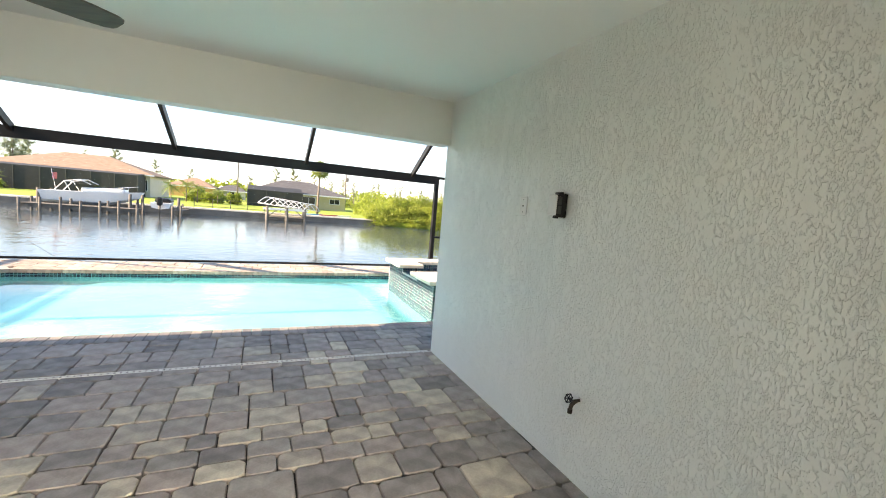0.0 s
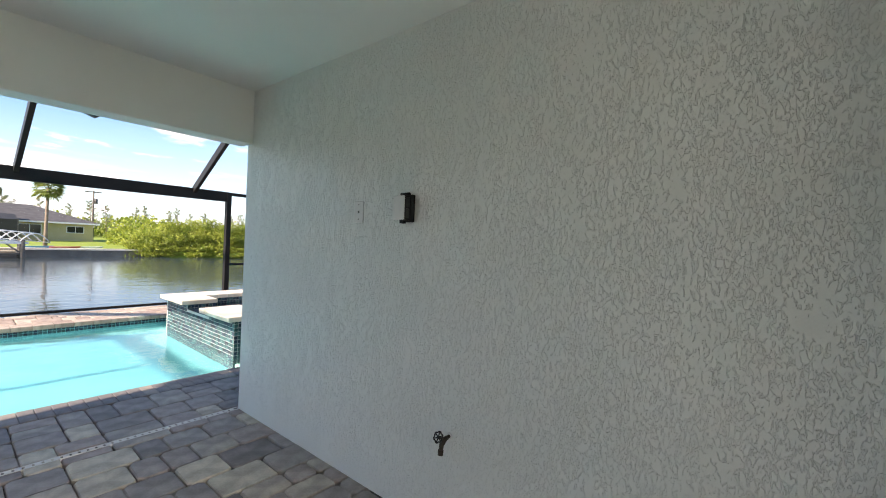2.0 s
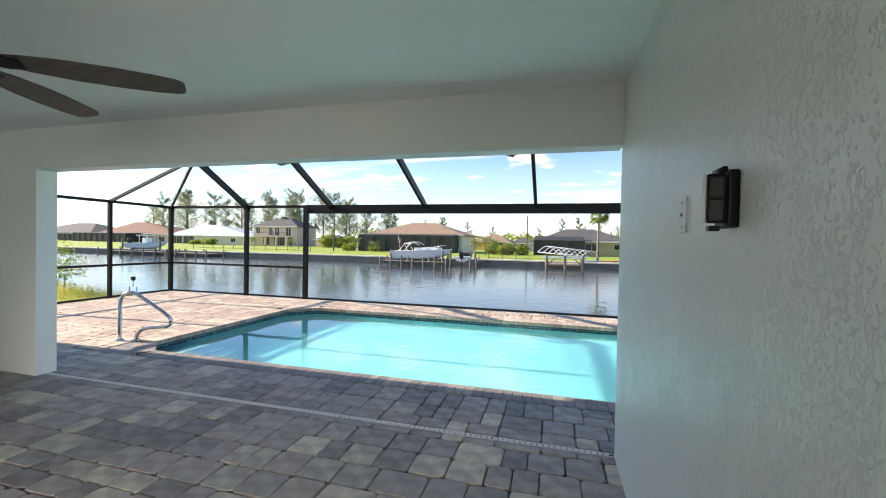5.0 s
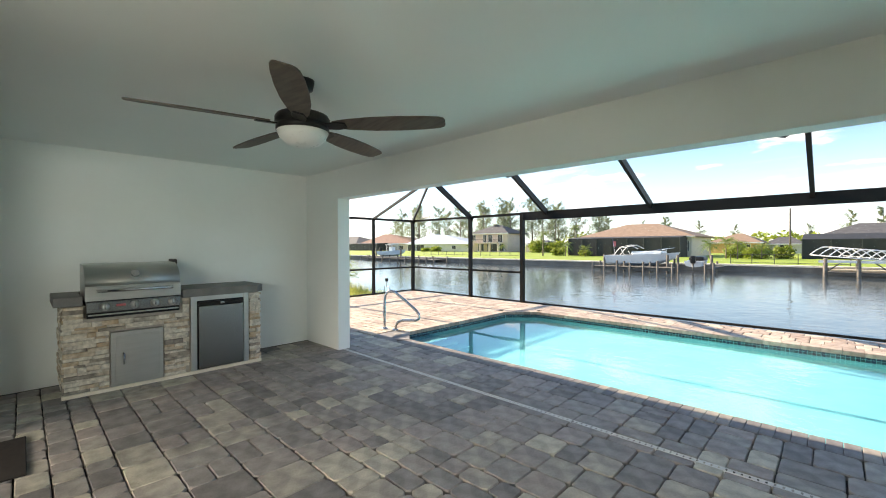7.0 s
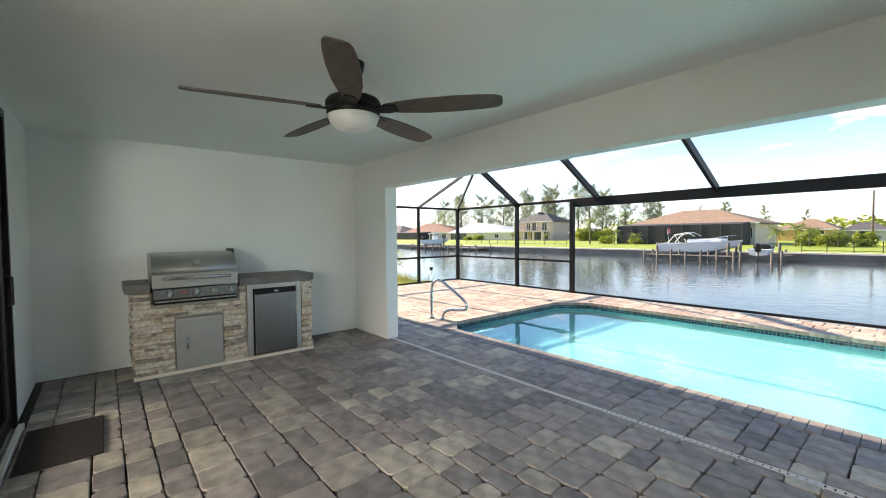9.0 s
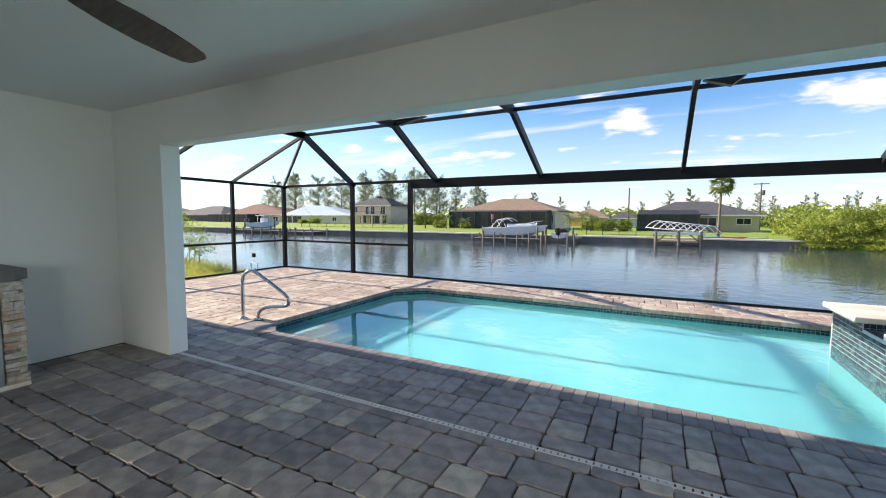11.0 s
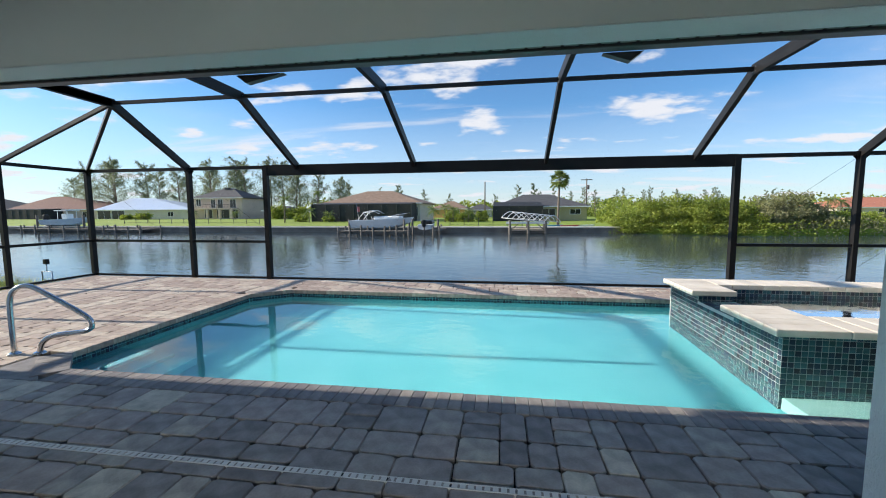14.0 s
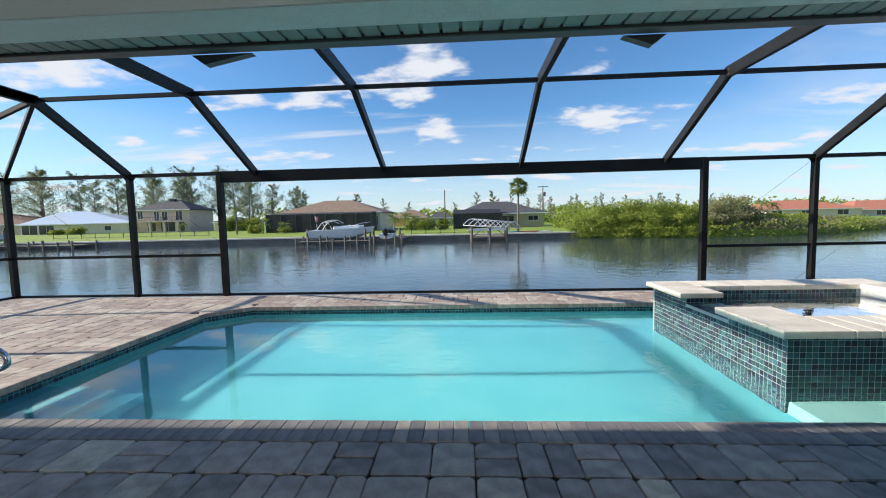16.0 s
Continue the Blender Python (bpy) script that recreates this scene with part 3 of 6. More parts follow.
for y in (7.77, 5.9, 4.1):
    member("post", (XS0, y, -0.02), (XS0, y, EZ), 0.07, 0.07, (0, 1, 0))
    member("post", (XS1, y, -0.02), (XS1, y, EZ), 0.07, 0.07, (0, 1, 0))
member("eave_beam", (-8.72, YS, EZ), (-4.60, YS, EZ), 0.09, 0.06)
member("eave_beam", (3.87, YS, EZ), (XS1, YS, EZ), 0.09, 0.06)
member("header_beam", (-4.60, YS, 2.155), (3.87, YS, 2.155), 0.08, 0.20)
member("eave_beam", (XS0, YS, EZ), (XS0, 3.8, EZ), 0.07, 0.06)
member("eave_beam", (XS1, YS, EZ), (XS1, 3.7, EZ), 0.07, 0.06)
member("chair_rail", (-8.72, YS, 0.75), (-4.60, YS, 0.75), 0.05, 0.05)
member("chair_rail", (3.87, YS, 0.75), (XS1, YS, 0.75), 0.05, 0.05)
member("chair_rail", (XS0, YS, 0.75), (XS0, 3.8, 0.75), 0.05, 0.05)
member("chair_rail", (XS1, YS, 0.75), (XS1, 3.7, 0.75), 0.05, 0.05)
member("sill_rail", (XS0, YS, 0.02), (XS1, YS, 0.02), 0.05, 0.04)
member("sill_rail", (XS0, YS, 0.02), (XS0, 3.8, 0.02), 0.05, 0.04)
for f, h in zip(FEET, HEADS):
    member("rafter", (f, YS, EZ), (h, KY, KZ), 0.06, 0.13)
    member("rafter", (h, KY + 0.03, KZ), (h, 4.42, KZ + 0.03), 0.06, 0.13)
member("purlin", (HEADS[0], KY, KZ), (HEADS[-1] + 0.3, KY, KZ), 0.05, 0.05)
member("hip_rafter", (XS0, YS, EZ), (HEADS[0], KY, KZ), 0.05, 0.06)
member("hip_rafter", (XS0, 7.77, EZ), (HEADS[0], KY, KZ), 0.05, 0.06)
member("hip_rafter", (XS0, 5.9, EZ), (HEADS[0], 5.9, KZ), 0.05, 0.06)
member("purlin", (HEADS[0], KY, KZ), (HEADS[0], 4.42, KZ), 0.06, 0.10)
member("hip_rafter", (XS1, YS, EZ), (HEADS[-1] + 0.3, KY, KZ), 0.05, 0.06)

# ---- eave: soffit, gutter, roof edge ----
mesh_thing("wall_facade", box(-12.0, X0 - 0.2, Y1 - 0.02, Y1 + 0.18, -0.3, HC + 0.3), M_STUCCO, "white stucco outer wall of the house wing", "wall", kind="structure")
bm = box(-12.0, 12.0, Y1 + 0.18, 4.30, 2.275, 2.29)
soffit = mesh_thing("soffit", bm, M_SOFFIT, "ribbed grey-green soffit panels under the eave", "soffit", kind="structure")
slat = to_mesh("soffit_slat", box(-0.042, 0.042, Y1 + 0.182, 4.285, 2.258, 2.276, 0.003), M_SOFFIT)
for k in range(150):
    ob = new("soffit_slat", slat)
    ob.parent = soffit
    ob.matrix_local = pose(-7.45 + 0.1 * k, 0, 0)
bm = box(-12.0, 12.0, 4.28, 4.36, 2.24, 2.37, 0.006)
mesh_thing("gutter", bm, M_GUTTER, "dark grey aluminium gutter beam along the eave", "gutter", kind="structure")
mesh_thing("roof", prism([(-12.0, 4.27), (12.0, 4.27), (12.0, -6.0), (-12.0, -6.0)], 2.86, 2.98), M_SHINGLE_GREY, "house roof over the lanai", "roof", kind="structure")
mesh_thing("fascia", box(-12.0, 12.0, 4.20, 4.275, 2.29, 2.86), M_GUTTER, "dark fascia board above the gutter", "fascia", kind="structure")
for x in HEADS[1:5]:
    member("riser", (x, 4.40, 2.37), (x, 4.40, KZ + 0.05), 0.06, 0.08, (0, 1, 0))
for x, d, wide in ((-1.61, 1, 0.27), (0.79, -1, 0.15)):
    bm = bmesh.new()
    tri = [(x, 2.19), (x - 0.07 * d, 2.242), (x + wide * d, 2.242)]
    a = [bm.verts.new((px, 4.37 - YS, pz)) for px, pz in tri]
    b = [bm.verts.new((px, 4.42 - YS, pz)) for px, pz in tri]
    bm.faces.new(a), bm.faces.new(b[::-1])
    for k in range(3):
        bm.faces.new((a[k], b[k], b[(k + 1) % 3], a[(k + 1) % 3]))
    part("bracket", bm, M_GUTTER, cage, "grey aluminium rafter bracket under the gutter")

# screens: one panel in every bay
def panel(*corners):
    bm = bmesh.new()
    bm.faces.new([bm.verts.new((x, y - YS, z)) for x, y, z in corners])
    part("screen_panel", bm, M_SCREEN, cage, "fine dark insect screen")


for a, b in zip(POSTS, POSTS[1:]):
    low, high = (0.04, 2.055) if a == -4.60 else (0.775, 2.19)
    panel((a + 0.04, YS, low), (b - 0.04, YS, low), (b - 0.04, YS, high), (a + 0.04, YS, high))
    if a != -4.60:
        panel((a + 0.04, YS, 0.04), (b - 0.04, YS, 0.04), (b - 0.04, YS, 0.725), (a + 0.04, YS, 0.725))
for a, b in zip((YS, 7.77, 5.9), (7.77, 5.9, 4.1)):
    panel((XS0, a - 0.04, 0.775), (XS0, b + 0.04, 0.775), (XS0, b + 0.04, 2.19), (XS0, a - 0.04, 2.19))
    panel((XS0, a - 0.04, 0.04), (XS0, b + 0.04, 0.04), (XS0, b + 0.04, 0.725), (XS0, a - 0.04, 0.725))
for k in range(5):
    f0, f1, h0, h1 = FEET[k] + 0.04, FEET[k + 1] - 0.04, HEADS[k] + 0.04, HEADS[k + 1] - 0.04
    panel((f0, YS, EZ + 0.03), (f1, YS, EZ + 0.03), (h1, KY, KZ), (h0, KY, KZ))
    panel((h0, KY, KZ), (h1, KY, KZ), (h1, 4.45, KZ + 0.03), (h0, 4.45, KZ + 0.03))
panel((XS0, YS, EZ + 0.03), (FEET[0], YS, EZ + 0.03), (HEADS[0], KY, KZ))
panel((XS0, YS, EZ + 0.03), (HEADS[0], KY, KZ), (XS0, 7.77, EZ + 0.03))
panel((XS0, 7.77, EZ + 0.03), (HEADS[0], KY, KZ), (HEADS[0], 5.9, KZ), (XS0, 5.9, EZ + 0.03))
for x0, z0, x1 in ((-6.26, 2.15, -3.4), (-8.66, 2.15, -5.85), (5.62, 2.15, 2.85), (8.1, 2.15, 5.3)):
    part("stay_cable", tube([(x0, 0.03, z0), (x1, 0.03, 0.05)], 0.0022, 5), M_BLACK, cage, "thin steel stay cable")
for x in (-6.30, -8.72, 5.66):
    for d in (-1, 1):
        bm = bmesh.new()
        for y in (-0.02, 0.02):
            bm.faces.new([bm.verts.new(v) for v in ((x, y, EZ - 0.14), (x + d * 0.11, y, EZ - 0.03), (x, y, EZ - 0.03))])
        part("gusset", bm, M_BRONZE, cage)
for h in HEADS[1:5]:
    for k in range(6):
        part("bolt", turned(lathe([(0.006, 0), (0.006, 0.004), (0.003, 0.006)], 6), pose(h - 0.031, KY - YS - 0.05 + 0.03 * (k % 3), KZ - 0.035 + 0.05 * (k // 3), 0, -90, 0)), M_STEEL, cage)

# ---- spa ----
spa = thing("spa", pose(SX0, SY0, DEPTH), "raised spa clad in dark blue-green glass mosaic with pale stone coping", "spa", kind="structure")


def at_spa(bm):
    return turned(bm, Matrix.Translation((-SX0, -SY0, -DEPTH)))


bm = box(SX0, SX0 + 0.36, SY0, 6.12, DEPTH, 0.35)
bm_box(bm, SX0, SX0 + 0.36, 6.12, 6.86, DEPTH, 0.285)
bm_box(bm, SX0, SX0 + 0.36, 6.86, SY1, DEPTH, 0.35)
bm_box(bm, SX0 + 0.36, SX1, SY0, SY0 + 0.34, DEPTH, 0.35)
bm_box(bm, SX0 + 0.36, SX1, SY1 - 0.34, SY1, DEPTH, 0.35)
bm_box(bm, SX1 - 0.34, SX1, SY0 + 0.34, SY1 - 0.34, DEPTH, 0.35)
bm2 = box(SX0 + 0.002, SX1, SY0 + 0.002, SY1 - 0.002, DEPTH + 0.002, -0.42)
part("footing", at_spa(bm2), M_PLASTER, spa, "pale aqua plaster below the waterline")
part("wall", at_spa(bm), M_TILE_BED, spa, "pale grout bed behind the mosaic")
part("basin", at_spa(box(SX0 + 0.36, SX1 - 0.34, SY0 + 0.34, SY1 - 0.34, -0.55, -0.45)), M_PLASTER, spa, "pale aqua plastered spa floor")
bm = bmesh.new()
bm.faces.new([bm.verts.new((x, y, 0.262)) for x, y in ((SX0 + 0.36, SY0 + 0.34), (SX1 - 0.34, SY0 + 0.34), (SX1 - 0.34, SY1 - 0.34), (SX0 + 0.36, SY1 - 0.34))])
spa_water = part("water", at_spa(bm), M_POOLWATER, spa, "clear still spa water")
spa_water.visible_shadow = False


def tile_mesh(name, w, h, d=0.0016, e=0.0012):
    """A small glass tile in the xz plane, its face towards -y."""
    bm = bmesh.new()
    back = [bm.verts.new((x, 0, z)) for x, z in ((-w / 2, -h / 2), (w / 2, -h / 2), (w / 2, h / 2), (-w / 2, h / 2))]
    face = [bm.verts.new((x, -d, z)) for x, z in ((-w / 2 + e, -h / 2 + e), (w / 2 - e, -h / 2 + e), (w / 2 - e, h / 2 - e), (-w / 2 + e, h / 2 - e))]
    for k in range(4):
        bm.faces.new((back[k], back[(k + 1) % 4], face[(k + 1) % 4], face[k]))
    bm.faces.new(face)
    return to_mesh(name, bm, M_TILE)


PITCH = 0.0475
TILE = tile_mesh("tile", PITCH - 0.004, PITCH - 0.004)


def tiles(parent, origin, spots, rz):
    """Tiles as parts of parent, at world places, facing the way that rz turns -y to."""
    for x, y, z in spots:
        ob = new("tile", TILE)
        ob.parent = parent
        ob.matrix_local = Matrix.Translation(-Vector(origin)) @ pose(x, y, z, 0, 0, rz)


def tile_field(parent, origin, spots_turns, name, label):
    """The tiles past those, joined."""
    bm = bmesh.new()
    for (x, y, z), rz in spots_turns:
        m = Matrix.Translation(-Vector(origin)) @ pose(x, y, z, 0, 0, rz)
        w, d, e = (PITCH - 0.004) / 2, 0.0016, 0.0012
        back = [bm.verts.new(m @ Vector((i * w, 0, j * w))) for i, j in ((-1, -1), (1, -1), (1, 1), (-1, 1))]
        face = [bm.verts.new(m @ Vector((i * (w - e), -d, j * (w - e)))) for i, j in ((-1, -1), (1, -1), (1, 1), (-1, 1))]
        for k in range(4):
            bm.faces.new((back[k], back[(k + 1) % 4], face[(k + 1) % 4], face[k]))
        bm.faces.new(face)
    if parent is None:
        return mesh_thing(name, bm, M_TILES, label, "tiles", kind="stuff")
    return tagged(part(name, bm, M_TILES, parent, label), kind="stuff")


so = (SX0, SY0, DEPTH)
rows = [0.325 - PITCH * k for k in range(19)]
near_face = [(SX0 + PITCH * (i + 0.5), SY0, z) for i in range(11) for z in rows]
left_face = [(SX0, SY0 + PITCH * (i + 0.5), z) for i in range(8) for z in rows]
tiles(spa, so, near_face, 0)
tiles(spa, so, left_face, -90)
rest = [((SX0 + PITCH * (i + 0.5), SY0, z), 0) for i in range(11, 55) for z in rows]
rest += [((SX0, SY0 + PITCH * (i + 0.5), z), -90) for i in range(8, 47) for z in rows if not (6.12 < SY0 + PITCH * (i + 0.5) < 6.86 and z > 0.27)]
rest += [((SX0 + 0.36 + PITCH * (i + 0.5), SY1 - 0.34, z), 0) for i in range(40) for z in rows[:3]]
rest += [((SX0 + PITCH * (i + 0.5), 6.86, z), 0) for i in range(8) for z in rows[:2]]
tile_field(spa, so, rest, "mosaic", "dark blue-green glass mosaic with pale grout")
bm = bmesh.new()
for i in range(8):
    for j in range(15):
        bm_box(bm, SX0 + PITCH * i + 0.003, SX0 + PITCH * (i + 1) - 0.003, 6.13 + PITCH * j, 6.13 + PITCH * (j + 1) - 0.006, 0.285, 0.291)
tagged(part("weir_tiles", at_spa(bm), M_TILES, spa, "wet dark mosaic of the overflow lip"), kind="stuff")


def coping_stone(x0, x1, y0, y1, z0, z1):
    return box(x0 + 0.0008, x1 - 0.0008, y0 + 0.0008, y1 - 0.0008, z0, z1, 0.009)


def run(a, b, step):
    n = max(1, round((b - a) / step))
    return [(a + (b - a) * k / n, a + (b - a) * (k + 1) / n) for k in range(n)]


CT = (0.35, 0.412)
for a, b in run(SY0 - 0.12, 6.14, 0.17):
    part("coping_stone", at_spa(coping_stone(SX0 - 0.12, SX0 + 0.40, a, b, *CT)), M_TRAVERTINE, spa, "pale travertine coping stone")
for a, b in run(6.84, SY1 + 0.06, 0.17):
    part("coping_stone", at_spa(coping_stone(SX0 - 0.08, SX0 + 0.40, a, b, *CT)), M_TRAVERTINE, spa, "pale travertine coping stone")
for a, b in run(SX0 + 0.40, SX1 + 0.05, 0.17):
    part("coping_stone", at_spa(coping_stone(a, b, SY0 - 0.12, SY0 + 0.36, *CT)), M_TRAVERTINE, spa, "pale travertine coping stone")
    part("coping_stone", at_spa(coping_stone(a, b, SY1 - 0.36, SY1 + 0.06, *CT)), M_TRAVERTINE, spa, "pale travertine coping stone")
for a, b in run(SY0 + 0.36, SY1 - 0.36, 0.17):
    part("coping_stone", at_spa(coping_stone(SX1 - 0.36, SX1 + 0.05, a, b, *CT)), M_TRAVERTINE, spa, "pale travertine coping stone")

# ---- lanai: fan ----
FAN = (-1.39, 1.85, HC)
fan = thing("ceiling_fan", pose(*FAN), "dark ceiling fan with five wood blades and a frosted bowl", "ceiling fan")
part("canopy", lathe([(0.03, -0.075), (0.062, -0.06), (0.07, -0.02), (0.072, 0.0)], 24), M_BLACK, fan)
part("downrod", tube([(0, 0, -0.06), (0, 0, -0.2)], 0.014, 10), M_BLACK, fan)
part("motor_housing", lathe([(0.03, -0.20), (0.10, -0.205), (0.155, -0.225), (0.168, -0.245), (0.168, -0.275), (0.15, -0.285), (0.162, -0.29), (0.162, -0.325), (0.13, -0.33)], 32), M_BLACK, fan)
part("light_bowl", lathe([(0.001, -0.425), (0.06, -0.42), (0.105, -0.402), (0.14, -0.37), (0.158, -0.328), (0.14, -0.32)], 32), M_BOWL, fan, "frosted white glass bowl")
for k in range(5):
    ang = 40 + 72 * k
    m = pose(0, 0, -0.285, 0, 0, ang) @ pose(0, 0, 0, -12, 0, 0)
    top = [(0.20, 0.042), (0.30, 0.066), (0.45, 0.084), (0.62, 0.088), (0.78, 0.080), (0.87, 0.068), (0.90, 0.052), (0.908, 0.03)]
    line = top + [(x, -y * 0.9) for x, y in top[::-1]]
    blade = part("blade", turned(prism(line, -0.004, 0.004), m), M_BLADE, fan, "dark weathered wood fan blade")
    bm = prism([(0.11, 0.025), (0.22, 0.045), (0.28, 0.03), (0.28, -0.03), (0.22, -0.045), (0.11, -0.025)], -0.014, -0.005)
    part("blade_iron", turned(bm, m), M_BLACK, blade)

# ---- lanai: outdoor kitchen ----
GX, GA, GB = -4.12, 0.86, 2.64
isl = thing("grill_island", pose(X0, GA, 0), "outdoor kitchen island faced with split cream ledger stone", "kitchen island")


def at_isl(bm):
    return turned(bm, Matrix.Translation((-X0, -GA, 0)))


bm = box(X0 + 0.003, GX - 0.30, GA, GB, 0.0, 0.86)
bm_box(bm, GX - 0.30, GX, GA, 1.22, 0.0, 0.74)
bm_box(bm, GX - 0.30, GX, GA, 1.02, 0.74, 0.86)
bm_box(bm, GX - 0.30, GX, 1.22, 1.62, 0.58, 0.74)
bm_box(bm, GX - 0.30, GX, 1.62, 1.91, 0.0, 0.74)
bm_box(bm, GX - 0.30, GX, 1.80, 1.91, 0.74, 0.86)
bm_box(bm, GX - 0.30, GX, 2.50, GB, 0.0, 0.86)
part("body", at_isl(bm), M_MORTAR, isl, "grey mortar core between the stones")
part("plinth", at_isl(box(GX, GX + 0.035, GA - 0.02, GB + 0.02, 0.0, 0.035, 0.004)), M_TRAVERTINE, isl, "pale stone plinth strip")
part("countertop", at_isl(turned(prism([(X0 + 0.004, 0.79), (GX + 0.07, 0.79), (GX + 0.07, 0.99), (GX - 0.45, 0.99), (GX - 0.45, 1.81), (GX + 0.07, 1.81), (GX + 0.07, 2.60), (GX - 0.03, 2.70), (X0 + 0.004, 2.70)], 0.87, 0.955), Matrix())), M_COUNTER, isl, "dark grey concrete countertop with a clipped corner")
rs = random.Random(4)
z = 0.037
while z < 0.85:
    h = min(rs.choice((0.024, 0.03, 0.038, 0.048)), 0.862 - z)
    y = GA - rs.uniform(0.0, 0.012)
    while y < GB:
        w = min(rs.uniform(0.05, 0.24), GB + 0.006 - y)
        zm, clear = z + h / 2, True
        for a, b, lo, hi in ((1.19, 1.645, 0.0, 0.585), (1.0, 1.815, 0.725, 1.0), (1.885, 2.52, 0.0, 0.90)):
            if y + w > a and y < b and lo - h / 2 < zm < hi + h / 2:
                clear = False
                if y < a - 0.04:
                    w, clear = a - y - 0.002, True
                else:
                    y = b
                    w = 0
                break
        if w > 0.02 and clear:
            d = rs.choice((0.006, 0.014, 0.022, 0.034, 0.046)) + rs.uniform(-0.003, 0.003)
            part("stone", at_isl(box(GX, GX + d, y + 0.001, y + w - 0.001, z + 0.001, z + h - 0.001, 0.0025)), M_LEDGER, isl)
        y += max(w, 0.002)
    for x in range(3):
        for side, d in ((GA, -1), (GB, 1)):
            e = rs.uniform(0.008, 0.026)
            xa = GX + 0.012 - 0.2 * (x + 1) - rs.uniform(0, 0.05)
            part("stone", at_isl(box(max(xa, X0 + 0.01), GX + 0.012 - 0.2 * x, min(side, side + d * e), max(side, side + d * e), z + 0.001, z + h - 0.001, 0.0025)), M_LEDGER, isl)
    z += h
# access door
acc = part("access_door", at_isl(box(GX - 0.02, GX + 0.03, 1.20, 1.635, 0.037, 0.575, 0.004)), M_STEEL, isl, "brushed steel frame of the access door")
part("door_leaf", at_isl(box(GX + 0.03, GX + 0.036, 1.235, 1.60, 0.085, 0.53, 0.002)), M_STEEL, acc, "brushed steel access door")
part("handle", at_isl(tube([(GX + 0.036, 1.30, 0.36), (GX + 0.062, 1.30, 0.35), (GX + 0.062, 1.30, 0.26), (GX + 0.036, 1.30, 0.25)], 0.007, 8)), M_CHROME, acc)
# grill
gr = thing("gas_grill", pose(GX, 1.40, 0.74), "built-in stainless steel gas grill with a rolled hood", "grill")


def at_grill(bm):
    return turned(bm, Matrix.Translation((-GX, -1.40, -0.74)))


def hood_line(x0, x1, z0, z1):
    """Side outline of a hood that rolls back at its upper front edge."""
    pts = [(x1, z0), (x1, z0 + 0.14)]
    for k in range(9):
        a = radians(10 * k)
        pts.append((x1 - 0.26 + 0.26 * math.cos(a), z0 + 0.14 + (z1 - z0 - 0.14) * math.sin(a)))
    return pts + [(x0, z1), (x0, z0)]


def hood(x0, x1, y0, y1, z0, z1):
    bm = bmesh.new()
    pts = hood_line(x0, x1, z0, z1)
    a = [bm.verts.new((x, y0, z)) for x, z in pts]
    b = [bm.verts.new((x, y1, z)) for x, z in pts]
    n = len(pts)
    for k in range(n):
        f = bm.faces.new((a[k], a[(k + 1) % n], b[(k + 1) % n], b[k]))
        f.smooth = 2 <= k < 10
    bm.faces.new(a[::-1]), bm.faces.new(b)
    return bm


part("hood", at_grill(hood(GX - 0.44, GX + 0.05, 1.01, 1.79, 0.905, 1.255)), M_STEEL, gr, "brushed steel rolled hood")
part("firebox", at_grill(box(GX - 0.44, GX + 0.02, 1.02, 1.78, 0.745, 0.90)), M_BLACK, gr)
pan = part("control_panel", at_grill(box(GX + 0.02, GX + 0.075, 1.015, 1.785, 0.79, 0.895, 0.006)), M_DARKSTEEL, gr, "dark brushed steel control panel")
tray = part("drip_tray", at_grill(box(GX + 0.02, GX + 0.058, 1.02, 1.78, 0.738, 0.788, 0.004)), M_BLACK, gr, "black drip tray slot")
part("pull", at_grill(box(GX + 0.058, GX + 0.07, 1.03, 1.77, 0.762, 0.776, 0.003)), M_STEEL, tray, "thin steel pull along the tray")
part("hood_lip", at_grill(box(GX + 0.05, GX + 0.062, 1.008, 1.792, 0.903, 1.035, 0.004)), M_STEEL, gr, "bright steel lower edge of the hood")
part("badge", at_grill(box(GX + 0.075, GX + 0.078, 1.24, 1.315, 0.84, 0.862)), M_RED, pan, "small red badge")
for y in (1.15, 1.385, 1.555, 1.71):
    k = part("knob", at_grill(turned(lathe([(0.040, 0), (0.040, 0.007), (0.029, 0.011), (0.025, 0.036), (0.014, 0.040)], 20), pose(GX + 0.075, y, 0.845, 0, 90, 0))), M_STEEL, pan)
    part("grip", at_grill(box(GX + 0.108, GX + 0.118, y - 0.005, y + 0.005, 0.825, 0.865, 0.002)), M_CHROME, k)
hd = part("handle", at_grill(tube([(GX + 0.115, 1.09, 1.0), (GX + 0.115, 1.71, 1.0)], 0.015, 12)), M_CHROME, gr)
for y in (1.13, 1.67):
    part("bracket", at_grill(tube([(GX + 0.06, y, 1.0), (GX + 0.115, y, 1.0)], 0.009, 8)), M_CHROME, hd)
part("thermometer", at_grill(turned(lathe([(0.04, 0), (0.04, 0.008), (0.034, 0.012), (0.01, 0.012)], 24), pose(GX + 0.025, 1.40, 1.155, 0, 62, 0))), M_CHROME, gr, "round dial thermometer on the hood")
# refrigerator
fr = thing("outdoor_refrigerator", pose(GX, 2.20, 0), "built-in outdoor refrigerator with a steel door", "refrigerator")


def at_fr(bm):
    return turned(bm, Matrix.Translation((-GX, -2.20, 0)))


bm = box(GX - 0.02, GX + 0.03, 1.895, 1.955, 0.035, 0.868, 0.003)
bm_box(bm, GX - 0.02, GX + 0.03, 2.455, 2.51, 0.035, 0.868, 0.003)
bm_box(bm, GX - 0.02, GX + 0.03, 1.956, 2.454, 0.815, 0.868, 0.003)
part("surround", at_fr(bm), M_STEEL, fr, "steel trim frame")
